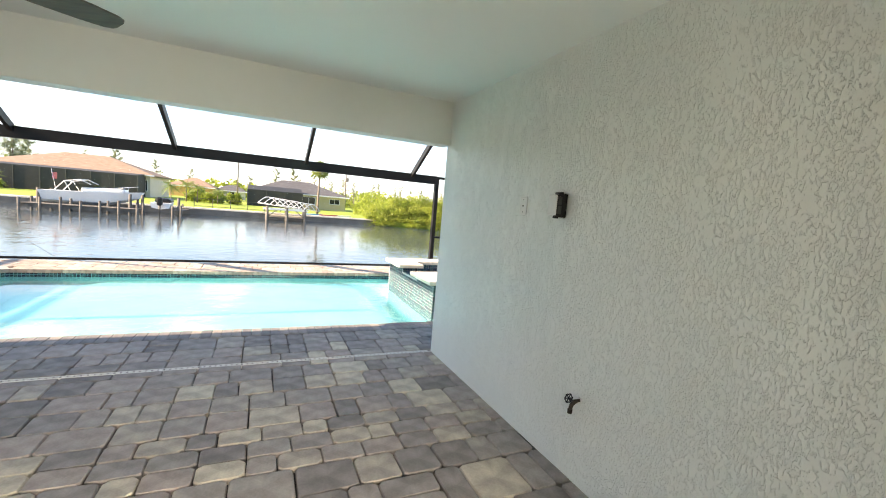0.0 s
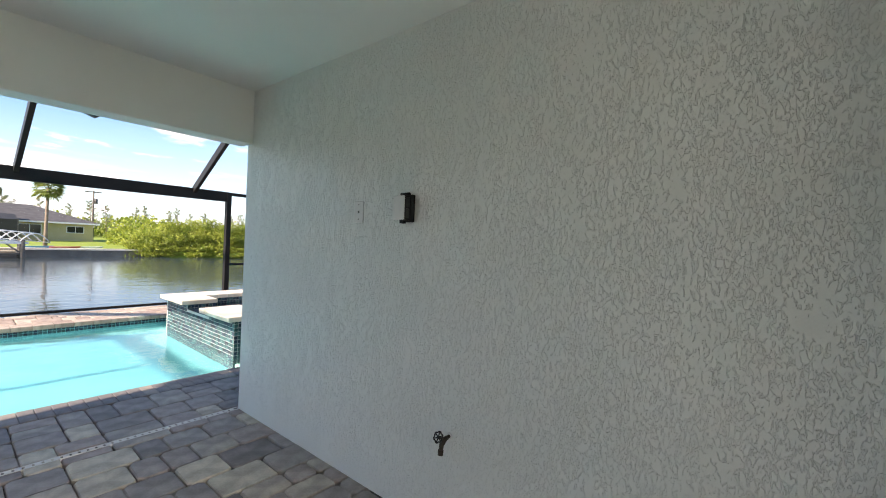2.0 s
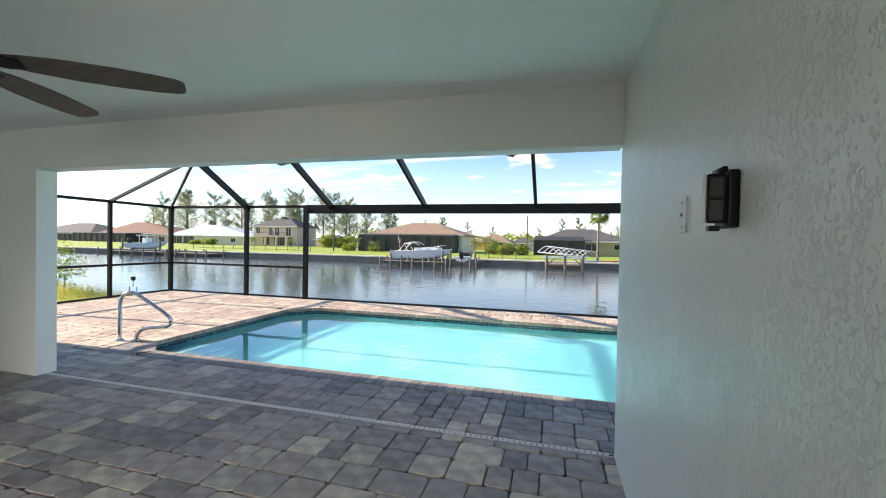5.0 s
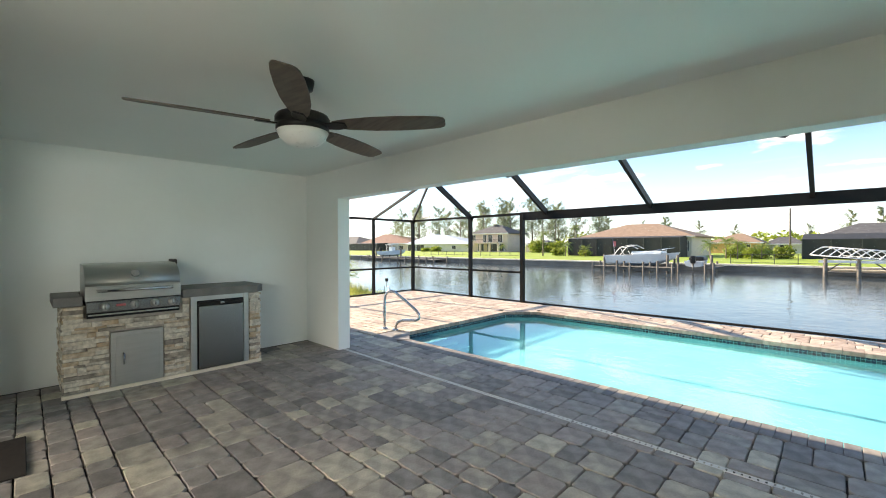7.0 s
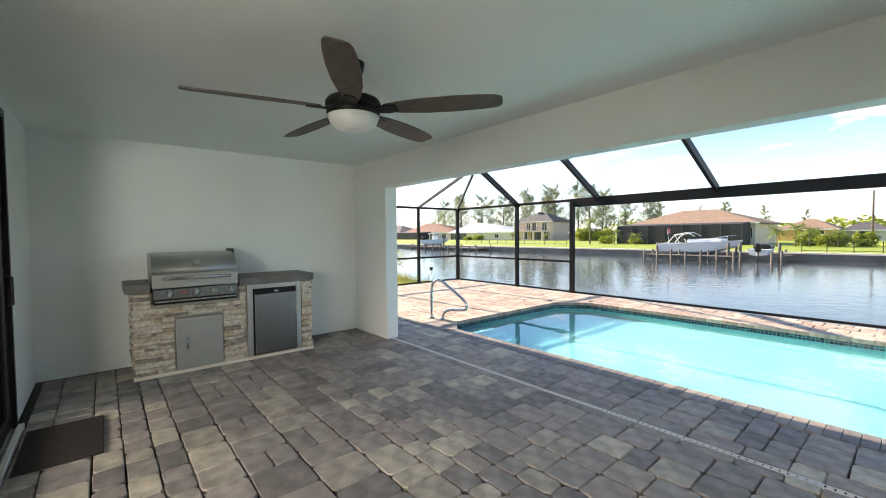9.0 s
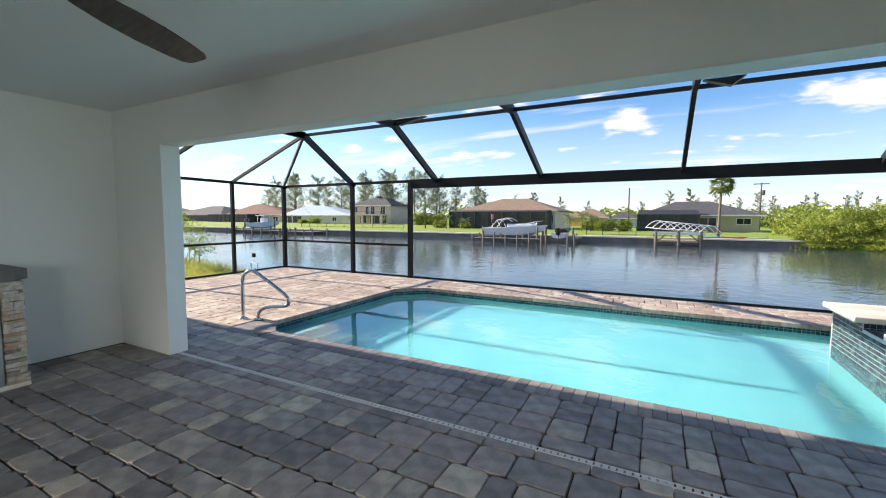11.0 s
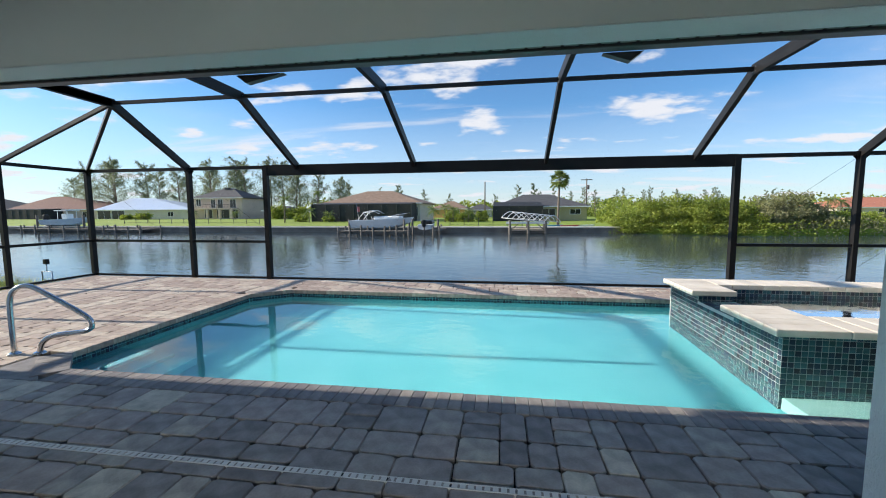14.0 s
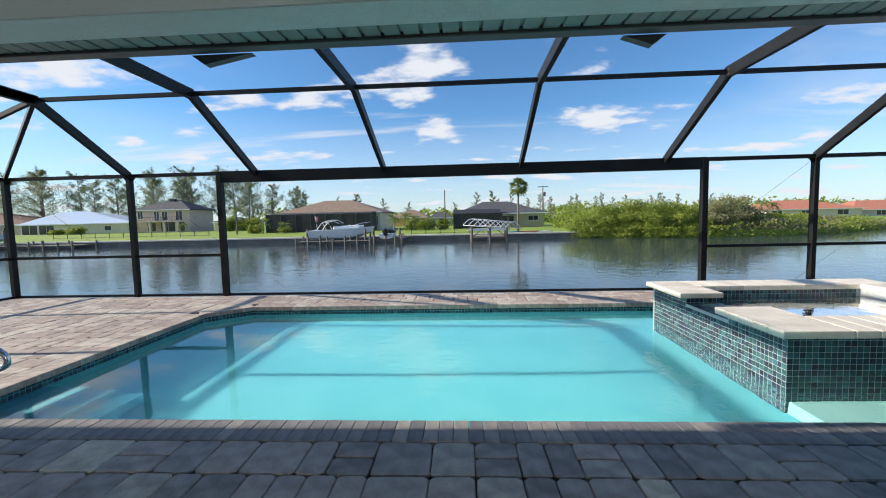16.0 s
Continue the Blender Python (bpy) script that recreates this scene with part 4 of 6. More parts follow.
part("cabinet", at_fr(box(GX - 0.42, GX + 0.01, 1.957, 2.453, 0.036, 0.812)), M_BLACK, fr)
door = part("door", at_fr(box(GX + 0.012, GX + 0.05, 1.97, 2.445, 0.05, 0.755, 0.008)), M_DARKSTEEL, fr, "brushed steel refrigerator door")
part("grip", at_fr(box(GX + 0.012, GX + 0.052, 1.97, 2.445, 0.757, 0.80, 0.006)), M_BLACK, door, "black grip strip along the top")
part("badge", at_fr(turned(lathe([(0.03, 0), (0.03, 0.003), (0.01, 0.004)], 20), pose(GX + 0.052, 2.21, 0.778, 0, 90, 0) @ Matrix.Diagonal((0.5, 1, 1, 1)))), M_CHROME, door, "small oval chrome badge")
# weatherproof box on the end wall
wb = thing("outlet_cover", pose(X0, 1.86, 1.22), "grey weatherproof outlet cover on the end wall", "outlet")
part("base", box(0, 0.03, -0.04, 0.04, -0.06, 0.06, 0.006), M_GUTTER, wb)
part("lid", box(0.03, 0.075, -0.036, 0.036, -0.055, 0.055, 0.012), M_GUTTER, wb)
# door mat
bm = box(-3.30, -2.57, 0.18, 0.61, 0.001, 0.014, 0.004)
mesh_thing("doormat", turned(bm, Matrix.Translation((2.935, -0.395, 0))), M_MAT, "dark brown coir doormat on the pavers by the door", "doormat", at=pose(-2.935, 0.395, 0))

# ---- sliding door ----
sd = thing("door_1", pose(DOOR_L, Y0, 0), "dark bronze sliding glass door, partly slid open", "door", kind="structure")


def at_sd(bm):
    return turned(bm, Matrix.Translation((-DOOR_L, -Y0, 0)))


bm = box(DOOR_L, DOOR_L + 0.05, Y0 - 0.17, Y0 + 0.015, 0.0, DOOR_H)
bm_box(bm, DOOR_R - 0.05, DOOR_R, Y0 - 0.17, Y0 + 0.015, 0.0, DOOR_H)
bm_box(bm, DOOR_L + 0.05, DOOR_R - 0.05, Y0 - 0.17, Y0 + 0.015, DOOR_H - 0.05, DOOR_H)
part("frame", at_sd(bm), M_BLACK, sd, "dark bronze door frame")
bm = box(DOOR_L + 0.05, DOOR_R - 0.05, Y0 - 0.17, Y0 + 0.01, 0.001, 0.012)
for y in (-0.15, -0.105, -0.06, -0.015):
    bm_box(bm, DOOR_L + 0.05, DOOR_R - 0.05, Y0 + y - 0.004, Y0 + y + 0.004, 0.012, 0.026)
part("track", at_sd(bm), M_STEEL, sd, "aluminium floor track")
part("sill", at_sd(box(DOOR_L, DOOR_R, Y0 + 0.012, Y0 + 0.05, -0.03, 0.02, 0.004)), M_PLATE, sd, "white sill strip")
for k, (xa, yb) in enumerate(((-3.44, -0.030), (-2.30, -0.075), (-1.20 - 0.95, -0.12))):
    xb = xa + 1.20
    y0, y1 = Y0 + yb - 0.018, Y0 + yb + 0.018
    bm = box(xa, xa + 0.07, y0, y1, 0.03, DOOR_H - 0.055)
    bm_box(bm, xb - 0.07, xb, y0, y1, 0.03, DOOR_H - 0.055)
    bm_box(bm, xa + 0.07, xb - 0.07, y0, y1, 0.03, 0.12)
    bm_box(bm, xa + 0.07, xb - 0.07, y0, y1, DOOR_H - 0.13, DOOR_H - 0.055)
    leaf = part("leaf", at_sd(bm), M_BLACK, sd, "dark bronze sliding leaf")
    pane = part("pane", at_sd(box(xa + 0.07, xb - 0.07, Y0 + yb - 0.004, Y0 + yb + 0.004, 0.12, DOOR_H - 0.13)), M_GLASS, leaf, "tinted glass pane")
    pane.visible_shadow = False
    if k == 0:
        part("handle", at_sd(tube([(xa + 0.035, y1, 0.92), (xa + 0.035, y1 + 0.04, 0.94), (xa + 0.035, y1 + 0.04, 1.14), (xa + 0.035, y1, 1.16)], 0.009, 8)), M_BLACK, leaf)

# ---- right wall fittings ----
oc = thing("outlet_cover", pose(X1, 1.91, 1.54), "black weatherproof outlet box with a pale smoky lid", "outlet")
part("base", box(-0.026, 0, -0.044, 0.044, -0.070, 0.070, 0.006), M_BLACK, oc)
bm = box(-0.068, -0.026, -0.034, -0.030, -0.056, 0.056)
bm_box(bm, -0.068, -0.026, 0.030, 0.034, -0.056, 0.056)
bm_box(bm, -0.068, -0.026, -0.030, 0.030, 0.052, 0.056)
bm_box(bm, -0.068, -0.026, -0.030, 0.030, -0.056, -0.052)
part("sides", bm, M_SMOKE, oc, "smoky grey plastic sides")
bm = bmesh.new()
for x in (-0.066, -0.030):
    bm_box(bm, x - 0.003, x + 0.003, -0.037, -0.034, -0.058, 0.058)
for z in (-0.056, 0.0, 0.056):
    bm_box(bm, -0.066, -0.030, -0.037, -0.034, z - 0.004, z + 0.004)
part("ribs", bm, M_BLACK, oc)
part("lid", box(-0.078, -0.068, -0.036, 0.036, -0.060, 0.060, 0.004), M_PLATE, oc, "pale translucent lid")
part("hinge", tube([(-0.03, -0.03, 0.072), (-0.03, 0.03, 0.072)], 0.008, 8), M_BLACK, oc)
part("latch", box(-0.055, -0.03, -0.012, 0.012, -0.078, -0.064, 0.003), M_BLACK, oc)
sp = thing("wall_plate", pose(X1, 2.30, 1.53), "white blank wall plate with a small black hole", "wall plate")
part("plate", box(-0.007, 0, -0.038, 0.038, -0.06, 0.06, 0.003), M_PLATE, sp)
part("socket", turned(lathe([(0.006, 0), (0.006, 0.003), (0.002, 0.003)], 10), pose(-0.007, 0, 0, 0, -90, 0)), M_BLACK, sp)
for z in (-0.042, 0.042):
    part("screw", turned(lathe([(0.0035, 0), (0.0035, 0.0015), (0.001, 0.0015)], 8), pose(-0.007, 0, z, 0, -90, 0)), M_GUTTER, sp)
hb = thing("hose_bib", pose(X1, 1.585, 0.475) @ Matrix.Scale(0.76, 4), "dark brass garden tap with a black wheel on the stucco wall", "tap")
part("flange", turned(lathe([(0.02, 0), (0.022, 0.003), (0.014, 0.008)], 16), pose(0, 0, 0, 0, -90, 0)), M_PLATE, hb, "pale painted pipe collar")
part("pipe", tube([(-0.005, 0, 0), (-0.035, 0, 0)], 0.011, 10), M_BRASS, hb)
bm = tube([(-0.03, 0, 0), (-0.06, 0, -0.006), (-0.08, 0, -0.028), (-0.086, 0, -0.06)], [0.013, 0.017, 0.015, 0.013], 10)
part("body", bm, M_BRASS, hb)
part("spout", tube([(-0.086, 0, -0.055), (-0.088, 0, -0.085)], 0.017, 12), M_BRASS, hb)
stem = part("stem", tube([(-0.06, 0, 0), (-0.10, 0.01, 0.022)], 0.007, 8), M_BRASS, hb)
bm = bmesh.new()
wheel = [(0.03 * (1 + 0.10 * math.cos(6 * a)) * math.cos(a), 0.03 * (1 + 0.10 * math.cos(6 * a)) * math.sin(a), 0) for a in [2 * math.pi * k / 36 for k in range(37)]]
bm_tube(bm, wheel, 0.0045, 6)
for k in range(3):
    a = math.pi * k / 3
    bm_tube(bm, [(0.028 * math.cos(a), 0.028 * math.sin(a), 0), (-0.028 * math.cos(a), -0.028 * math.sin(a), 0)], 0.004, 6)
part("wheel", turned(bm, pose(-0.103, 0.01, 0.024, 0, -62, 0)), M_BLACK, hb, "black cast handwheel")

# ---- pool rail ----
rail = thing("pool_handrail", pose(-4.52, 4.92, 0), "bent stainless steel pool handrail beside the entry steps", "handrail")
d = Vector((0.96, 0.27, 0))
shape = [(0, 0), (0, 0.30), (0.005, 0.50), (0.035, 0.60), (0.11, 0.655), (0.20, 0.65), (0.32, 0.58), (0.50, 0.46), (0.62, 0.375), (0.685, 0.31), (0.69, 0.24), (0.63, 0.205), (0.52, 0.19), (0.40, 0.18), (0.30, 0.15), (0.24, 0.09), (0.22, 0.0)]
smooth = []
for k in range(len(shape) - 1):
    p0, p1, p2, p3 = (Vector(shape[min(max(i, 0), len(shape) - 1)]) for i in (k - 1, k, k + 1, k + 2))
    for t in (0, 0.25, 0.5, 0.75):
        smooth.append(0.5 * ((2 * p1) + (p2 - p0) * t + (2 * p0 - 5 * p1 + 4 * p2 - p3) * t * t + (3 * p1 - p0 - 3 * p2 + p3) * t ** 3))
smooth.append(Vector(shape[-1]))
part("tube", tube([(d.x * p.x, d.y * p.x, p.y) for p in smooth], 0.024, 12), M_CHROME, rail)
for u in (0, 0.22):
    part("escutcheon", lathe([(0.052, 0.0), (0.055, 0.008), (0.045, 0.02), (0.026, 0.028)], 20, (d.x * u, d.y * u, 0)), M_CHROME, rail)

# ---- plants ----


def leaf_mesh(name, spots, sizes, material, seed, long=1.0, droop=0.0):
    """Small bent leaves at the spots, turned every way; long: length over width."""
    g = np.random.RandomState(seed)
    n = len(spots)
    d = g.normal(size=(n, 3))
    d[:, 2] = d[:, 2] * (1 - 0.5 * droop) - droop * 1.2
    d /= np.linalg.norm(d, axis=1, keepdims=True)
    e = np.cross(d, g.normal(size=(n, 3)))
    e /= np.linalg.norm(e, axis=1, keepdims=True)
    s = (np.asarray(sizes) * g.uniform(0.6, 1.35, n))[:, None]
    a, b = d * s * long / 2, e * s / 2
    v = np.stack([spots - a, spots + b - a * 0.1, spots + a, spots - b - a * 0.1], axis=1).reshape(-1, 3)
    data = bpy.data.meshes.new(name)
    data.from_pydata(v.tolist(), [], [(4 * k, 4 * k + 1, 4 * k + 2, 4 * k + 3) for k in range(n)])
    data.materials.append(material)
    return data


def shell_spots(blobs, per, seed):
    """Spots in the outer part of lumpy ellipsoids (x, y, z, rx, ry, rz)."""
    g = np.random.RandomState(seed)
    out = []
    for x, y, z, rx, ry, rz in blobs:
        k = max(30, int(per * (rx * ry * rz) ** (2 / 3)))
        d = g.normal(size=(k, 3))
        d /= np.linalg.norm(d, axis=1, keepdims=True)
        lump = 1 + 0.22 * np.sin(d[:, 0] * 5 + seed) * np.sin(d[:, 1] * 6 + x) + 0.16 * np.sin(d[:, 2] * 9 + y)
        r = (0.55 + 0.5 * g.uniform(size=k) ** 0.6) * lump
        out.append(d * r[:, None] * (rx, ry, rz) + (x, y, z))
    return np.concatenate(out)


def shrub(name, at, blobs, per, size, material, seed, label, category="bush", stems=5, long=2.0, thick=0.05):
    ob = thing(name, pose(*at), label, category)
    r = random.Random(seed)
    bm = bmesh.new()
    for k in range(stems):
        x, y, z, rx, ry, rz = blobs[k % len(blobs)]
        tip = Vector((x + r.uniform(-rx, rx) * 0.6, y + r.uniform(-ry, ry) * 0.6, z + rz * 0.6))
        foot = Vector((x * 0.75 + r.uniform(-0.2, 0.2), y * 0.6, 0))
        mid = foot.lerp(tip, 0.5) + Vector((r.uniform(-0.2, 0.2), r.uniform(-0.2, 0.2), 0.1))
        bm_tube(bm, [foot, mid, tip], [thick, thick * 0.7, thick * 0.25], 5)
    part("stems", bm, M_BARK, ob)
    spots = shell_spots(blobs, per, seed)
    spots = spots[spots[:, 2] > -0.1]
    leaves = new("foliage", leaf_mesh("foliage", spots, np.full(len(spots), size), material, seed, long))
    leaves.parent = ob
    tagged(leaves, kind="stuff")
    return ob


def pine(at, h, seed, spread=0.22, dense=1.0):
    """A tall, airy, feathery pine: a leaning tapered trunk, rising limbs, drooping tufts with gaps."""
    ob = thing("pine_tree", pose(*at), "tall feathery grey-green pine tree behind the houses", "tree", group="pines beyond the canal")
    r = random.Random(seed)
    g = np.random.RandomState(seed)
    lean = Vector((r.uniform(-0.08, 0.08), r.uniform(-0.05, 0.05), 0))
    bm = tube([Vector((0, 0, 0)), Vector((0, 0, h * 0.5)) + lean * h * 0.4, Vector((0, 0, h)) + lean * h], [h * 0.016, h * 0.011, h * 0.002], 6)
    spots = []
    for k in range(int(30 * dense)):
        z = h * (0.22 + 0.76 * k / (30 * dense))
        a = r.uniform(0, 6.28)
        ln = h * spread * (1.1 - 0.85 * z / h) * r.uniform(0.45, 1.4)
        foot = Vector((0, 0, z)) + lean * z
        tip = foot + Vector((math.cos(a) * ln, math.sin(a) * ln, ln * r.uniform(0.35, 1.0)))
        bm_tube(bm, [foot, foot.lerp(tip, 0.6), tip], [h * 0.0035, h * 0.0025, h * 0.001], 4)
        for q in range(8):
            c = foot.lerp(tip, 0.30 + 0.10 * q)
            spots.append(g.normal(size=(11, 3)) * (ln * 0.10, ln * 0.10, ln * 0.15) + np.array(c) - (0, 0, ln * 0.04))
    part("trunk", bm, M_BARK, ob)
    spots = np.concatenate(spots)
    crown = new("crown", leaf_mesh("crown", spots, np.full(len(spots), h * 0.0065), M_PINE, seed, 9.0, 0.6))
    crown.parent = ob
    return ob


def palm(at, h, crown_r, seed, label, fronds=22, arch=1.0):
    ob = thing("palm_tree", pose(*at), label, "palm tree")
    r = random.Random(seed)
    lean = r.uniform(-0.05, 0.05)
    top = Vector((lean * h, 0, h))
    bm = tube([(0, 0, -0.1), (lean * h * 0.25, 0, h * 0.35), (lean * h * 0.6, 0, h * 0.7), top], [0.05 * h ** 0.75, 0.036 * h ** 0.75, 0.032 * h ** 0.75, 0.03 * h ** 0.75], 9)
    part("trunk", bm, M_BARK, ob, "ringed grey-brown trunk")
    for k in range(fronds):
        a, up = 2.4 * k + r.uniform(-0.2, 0.2), r.uniform(-0.55, 1.1)
        bm = bmesh.new()
        prev = None
        d0 = Vector((math.cos(a), math.sin(a), 0))
        side = Vector((-math.sin(a), math.cos(a), 0))
        for q in range(7):
            u = q / 6
            c = top + d0 * crown_r * u * math.cos(up * 0.7) + Vector((0, 0, crown_r * (math.sin(up) * u - arch * 0.55 * u * u)))
            w = crown_r * 0.22 * math.sin(math.pi * (0.08 + 0.88 * u))
            if prev is not None:
                for s in (-1, 1):
                    for i in range(2):
                        v = prev.lerp(c, 0.5 * i)
                        v2 = prev.lerp(c, 0.5 * i + 0.28)
                        tip = v2 + side * s * w + Vector((0, 0, -w * 0.55)) + d0 * w * 0.7
                        bm.faces.new([bm.verts.new(p) for p in (v, v2, tip)])
            prev = c
        part("frond", bm, M_PALM, ob)
    return ob


def fan_palm(at, h, crown_r, seed, label):
    """A fan palm: a slim bare trunk and a round head of pleated fans on stalks, the lowest dry and hanging."""
    ob = thing("palm_tree", pose(*at), label, "palm tree")
    r = random.Random(seed)
    top = Vector((0.10, 0, h))
    part("trunk", tube([(0, 0, -0.1), (0.02, 0, h * 0.3), (0.05, 0, h * 0.7), top], [0.17, 0.125, 0.115, 0.13], 10), M_BARK, ob, "slim bare grey-brown trunk")
    for k in range(42):
        a, up = 2.4 * k, math.radians(-50 + 132 * k / 41 + r.uniform(-8, 8))
        d = Vector((math.cos(a) * math.cos(up), math.sin(a) * math.cos(up), math.sin(up)))
        side = Vector((-math.sin(a), math.cos(a), 0))
        side = (side + d.cross(side) * r.uniform(-0.5, 0.5)).normalized()
        hub = top + d * crown_r * r.uniform(0.42, 0.6)
        bm = bmesh.new()
        bm_bar(bm, top, hub, 0.03, 0.02, (0.3, 0.2, 1))
        for q in range(11):
            b = math.radians(-80 + 16 * q)
            e = d * math.cos(b) + side * math.sin(b)
            ln = crown_r * 0.55 * r.uniform(0.85, 1.1)
            w = side.cross(e).cross(e).normalized() * 0.06
            tip = hub + e * ln + Vector((0, 0, -ln * 0.22))
            bm.faces.new([bm.verts.new(v) for v in (hub, hub + e * ln * 0.55 + w, tip, hub + e * ln * 0.55 - w)])
        part("frond", bm, M_LEAF_DRY if up < -0.7 else M_PALM, ob, "dry hanging fan leaf" if up < -0.7 else "")
    return ob


LAND = -0.45
for k, (x, y, h) in enumerate(((-138, 118, 17), (-131, 122, 19), (-124, 116, 18.5), (-117, 121, 17.5), (-110, 118, 15), (-101, 116, 16), (-95, 121, 16.5), (-89, 115, 17), (-83, 119, 18), (-78, 116, 17), (-73, 121, 18.5), (-67, 118, 17), (-62, 116, 14.5), (-57, 120, 13), (-49, 118, 11.5), (-45, 116, 10), (-52, 124, 12.5), (-88, 126, 16), (-106, 126, 15), (-66, 126, 15), (-31, 119, 9.5), (-23, 117, 8), (3, 118, 9), (8, 120, 9.4), (14, 125, 8.2), (18, 118, 7.0), (22, 121, 8.4), (25, 122, 7.6), (29, 117, 7.2), (33, 126, 8.4), (36, 119, 7.4), (39, 120, 8.0), (43, 123, 7.0), (47, 124, 7.8), (51, 118, 7.0), (54, 119, 7.8), (58, 124, 7.2), (62, 126, 7.6), (66, 119, 6.8), (70, 122, 7.2), (-38, 122, 8.6), (-17, 124, 7.0), (-3, 123, 6.6), (-150, 124, 14))):
    pine((x, y, LAND), h, 40 + k, 0.36 if h > 12 else 0.26, 1.0 if h > 9 else 0.6)
fan_palm((6.0, 50.0, LAND), 5.2, 1.25, 3, "single fan palm with a tall bare trunk on the lawn")
for x, y, h, s in ((-37.0, 66, 4.0, 5), (-32.6, 66, 2.0, 6), (-29.5, 67, 1.5, 7), (-11.3, 66, 2.1, 8), (-8.2, 66, 2.2, 9), (-5.8, 67, 1.7, 10), (-9.8, 68, 2.5, 11), (-76.5, 92, 1.9, 12), (-62, 88, 1.7, 13), (-150, 128, 8.5, 14), (-158, 128, 8.0, 15), (-45.5, 96, 6.5, 16)):
    palm((x, y, LAND), h, 1.9 if h > 3 else 1.55, s, "bushy green garden palm on the far lawn", 26, 1.0)
shrub("mangrove_bush", (12.4, 46.0, -0.9), [(0.2, 0.3, 0.9, 1.9, 1.6, 1.2), (2.2, 0, 1.5, 1.7, 1.8, 1.6), (4.4, -0.4, 1.7, 1.9, 1.9, 1.7), (1.5, -0.9, 0.5, 2.2, 0.9, 0.7), (4.6, -1.9, 0.5, 2.0, 0.9, 0.8)], 3000, 0.085, M_LEAF, 71, "dense bright green mangrove bush at the water's edge")
shrub("mangrove_bush", (18.6, 44.8, -0.9), [(0, 0, 1.6, 2.0, 2.0, 1.7), (2.2, -0.4, 1.5, 1.9, 1.9, 1.6), (4.0, -0.7, 1.2, 1.5, 1.6, 1.3), (1.5, -1.6, 0.5, 2.4, 1.0, 0.8), (4.0, -2.0, 0.5, 2.2, 1.0, 0.8)], 3000, 0.085, M_LEAF, 72, "dense green mangrove bush overhanging the canal")
shrub("scrub_bush", (24.6, 44.6, -0.9), [(1.0, -1.4, 0.4, 2.6, 0.9, 0.7), (4.4, -0.6, 0.4, 2.4, 0.9, 0.7), (0, 0, 1.5, 1.9, 2.0, 1.7), (2.2, 0.4, 1.7, 1.8, 2.0, 1.9), (4.2, 0.6, 1.2, 1.6, 1.6, 1.4)], 2000, 0.10, M_LEAF_DRY, 73, "grey-green tangled scrub with dry branches")
shrub("scrub_bush", (31.0, 46.0, -0.9), [(1.5, -0.9, 0.4, 2.6, 1.0, 0.6), (5.0, 0.9, 0.4, 2.4, 1.0, 0.5), (0, 0, 0.9, 1.9, 1.8, 0.9), (2.6, 1.0, 0.9, 2.0, 2.0, 1.0), (5.2, 2.2, 0.6, 2.0, 2.0, 0.8)], 1800, 0.11, M_LEAF, 74, "green scrub along the low canal bank")
shrub("scrub_bush", (39.5, 51.5, -0.7), [(0, 0, 0.6, 2.4, 2.0, 0.8), (3.4, 1.6, 0.6, 2.4, 2.0, 0.8), (7.0, 3.6, 0.4, 2.2, 2.0, 0.6)], 1300, 0.13, M_LEAF_DRY, 75, "dry brown and green scrub on the bank")
for x, y, h, s in ((27.2, 46.6, 2.1, 21), (28.6, 47.3, 2.6, 22), (34.5, 52, 3.2, 23), (36.5, 53, 3.0, 24), (26.3, 46.2, 1.2, 25)):
    palm((x, y, -0.7), h, 1.25, s, "scruffy cabbage palm among the scrub", 22, 1.6)
for k, (x, y, w, h) in enumerate(((-6.6, 70, 1.5, 1.2), (-9.0, 71, 1.3, 1.5), (-4.0, 72, 1.1, 1.3), (-35.6, 69, 1.2, 1.1), (-31.0, 70, 1.0, 0.8), (-92.6, 94, 2.0, 1.3), (-97.5, 94, 1.6, 1.0), (-55.0, 94, 2.0, 2.6), (-50.5, 95, 2.4, 2.2), (15.8, 70, 1.3, 1.5), (18.5, 71, 1.6, 1.8))):
    shrub("garden_bush", (x, y, LAND), [(0, 0, h * 0.5, w, w * 0.8, h * 0.6), (w * 0.5, 0.1, h * 0.8, w * 0.6, w * 0.5, h * 0.5), (-w * 0.6, 0, h * 0.7, w * 0.5, w * 0.5, h * 0.5)], 900, 0.15, M_LEAF, 90 + k, "leafy green garden bush beside the far houses")
g = np.random.RandomState(5)
n = 22000
bx = g.uniform(-70, 210, n)
hill = 2.4 + 1.9 * np.abs(np.sin(bx * 0.13)) * np.abs(np.sin(bx * 0.041 + 1)) + 1.1 * np.sin(bx * 0.61) ** 2
spots = np.stack([bx, g.uniform(126, 150, n), LAND + hill * g.uniform(0, 1.25, n)], axis=1)
tagged(new("scrub_line", leaf_mesh("scrub_line", spots, np.full(n, 0.55), M_LEAF, 6, 1.8)), "low green scrub and trees on the horizon", "woods", kind="stuff")
n = 16000
bx = g.uniform(13, 62, n)
hill = (1.0 + 1.5 * np.abs(np.sin(bx * 0.31)) + 0.8 * np.sin(bx * 0.9) ** 2) * (1.02 - (bx - 13) / 50)
spots = np.stack([bx, 52 + (bx - 13) * 0.25 + g.uniform(0, 14, n), LAND + hill * g.uniform(0, 1.2, n)], axis=1)
tagged(new("scrub_line", leaf_mesh("scrub_line", spots, np.full(n, 0.2), M_LEAF, 8, 2.0)), "rough green scrub behind the mangroves", "woods", kind="stuff")

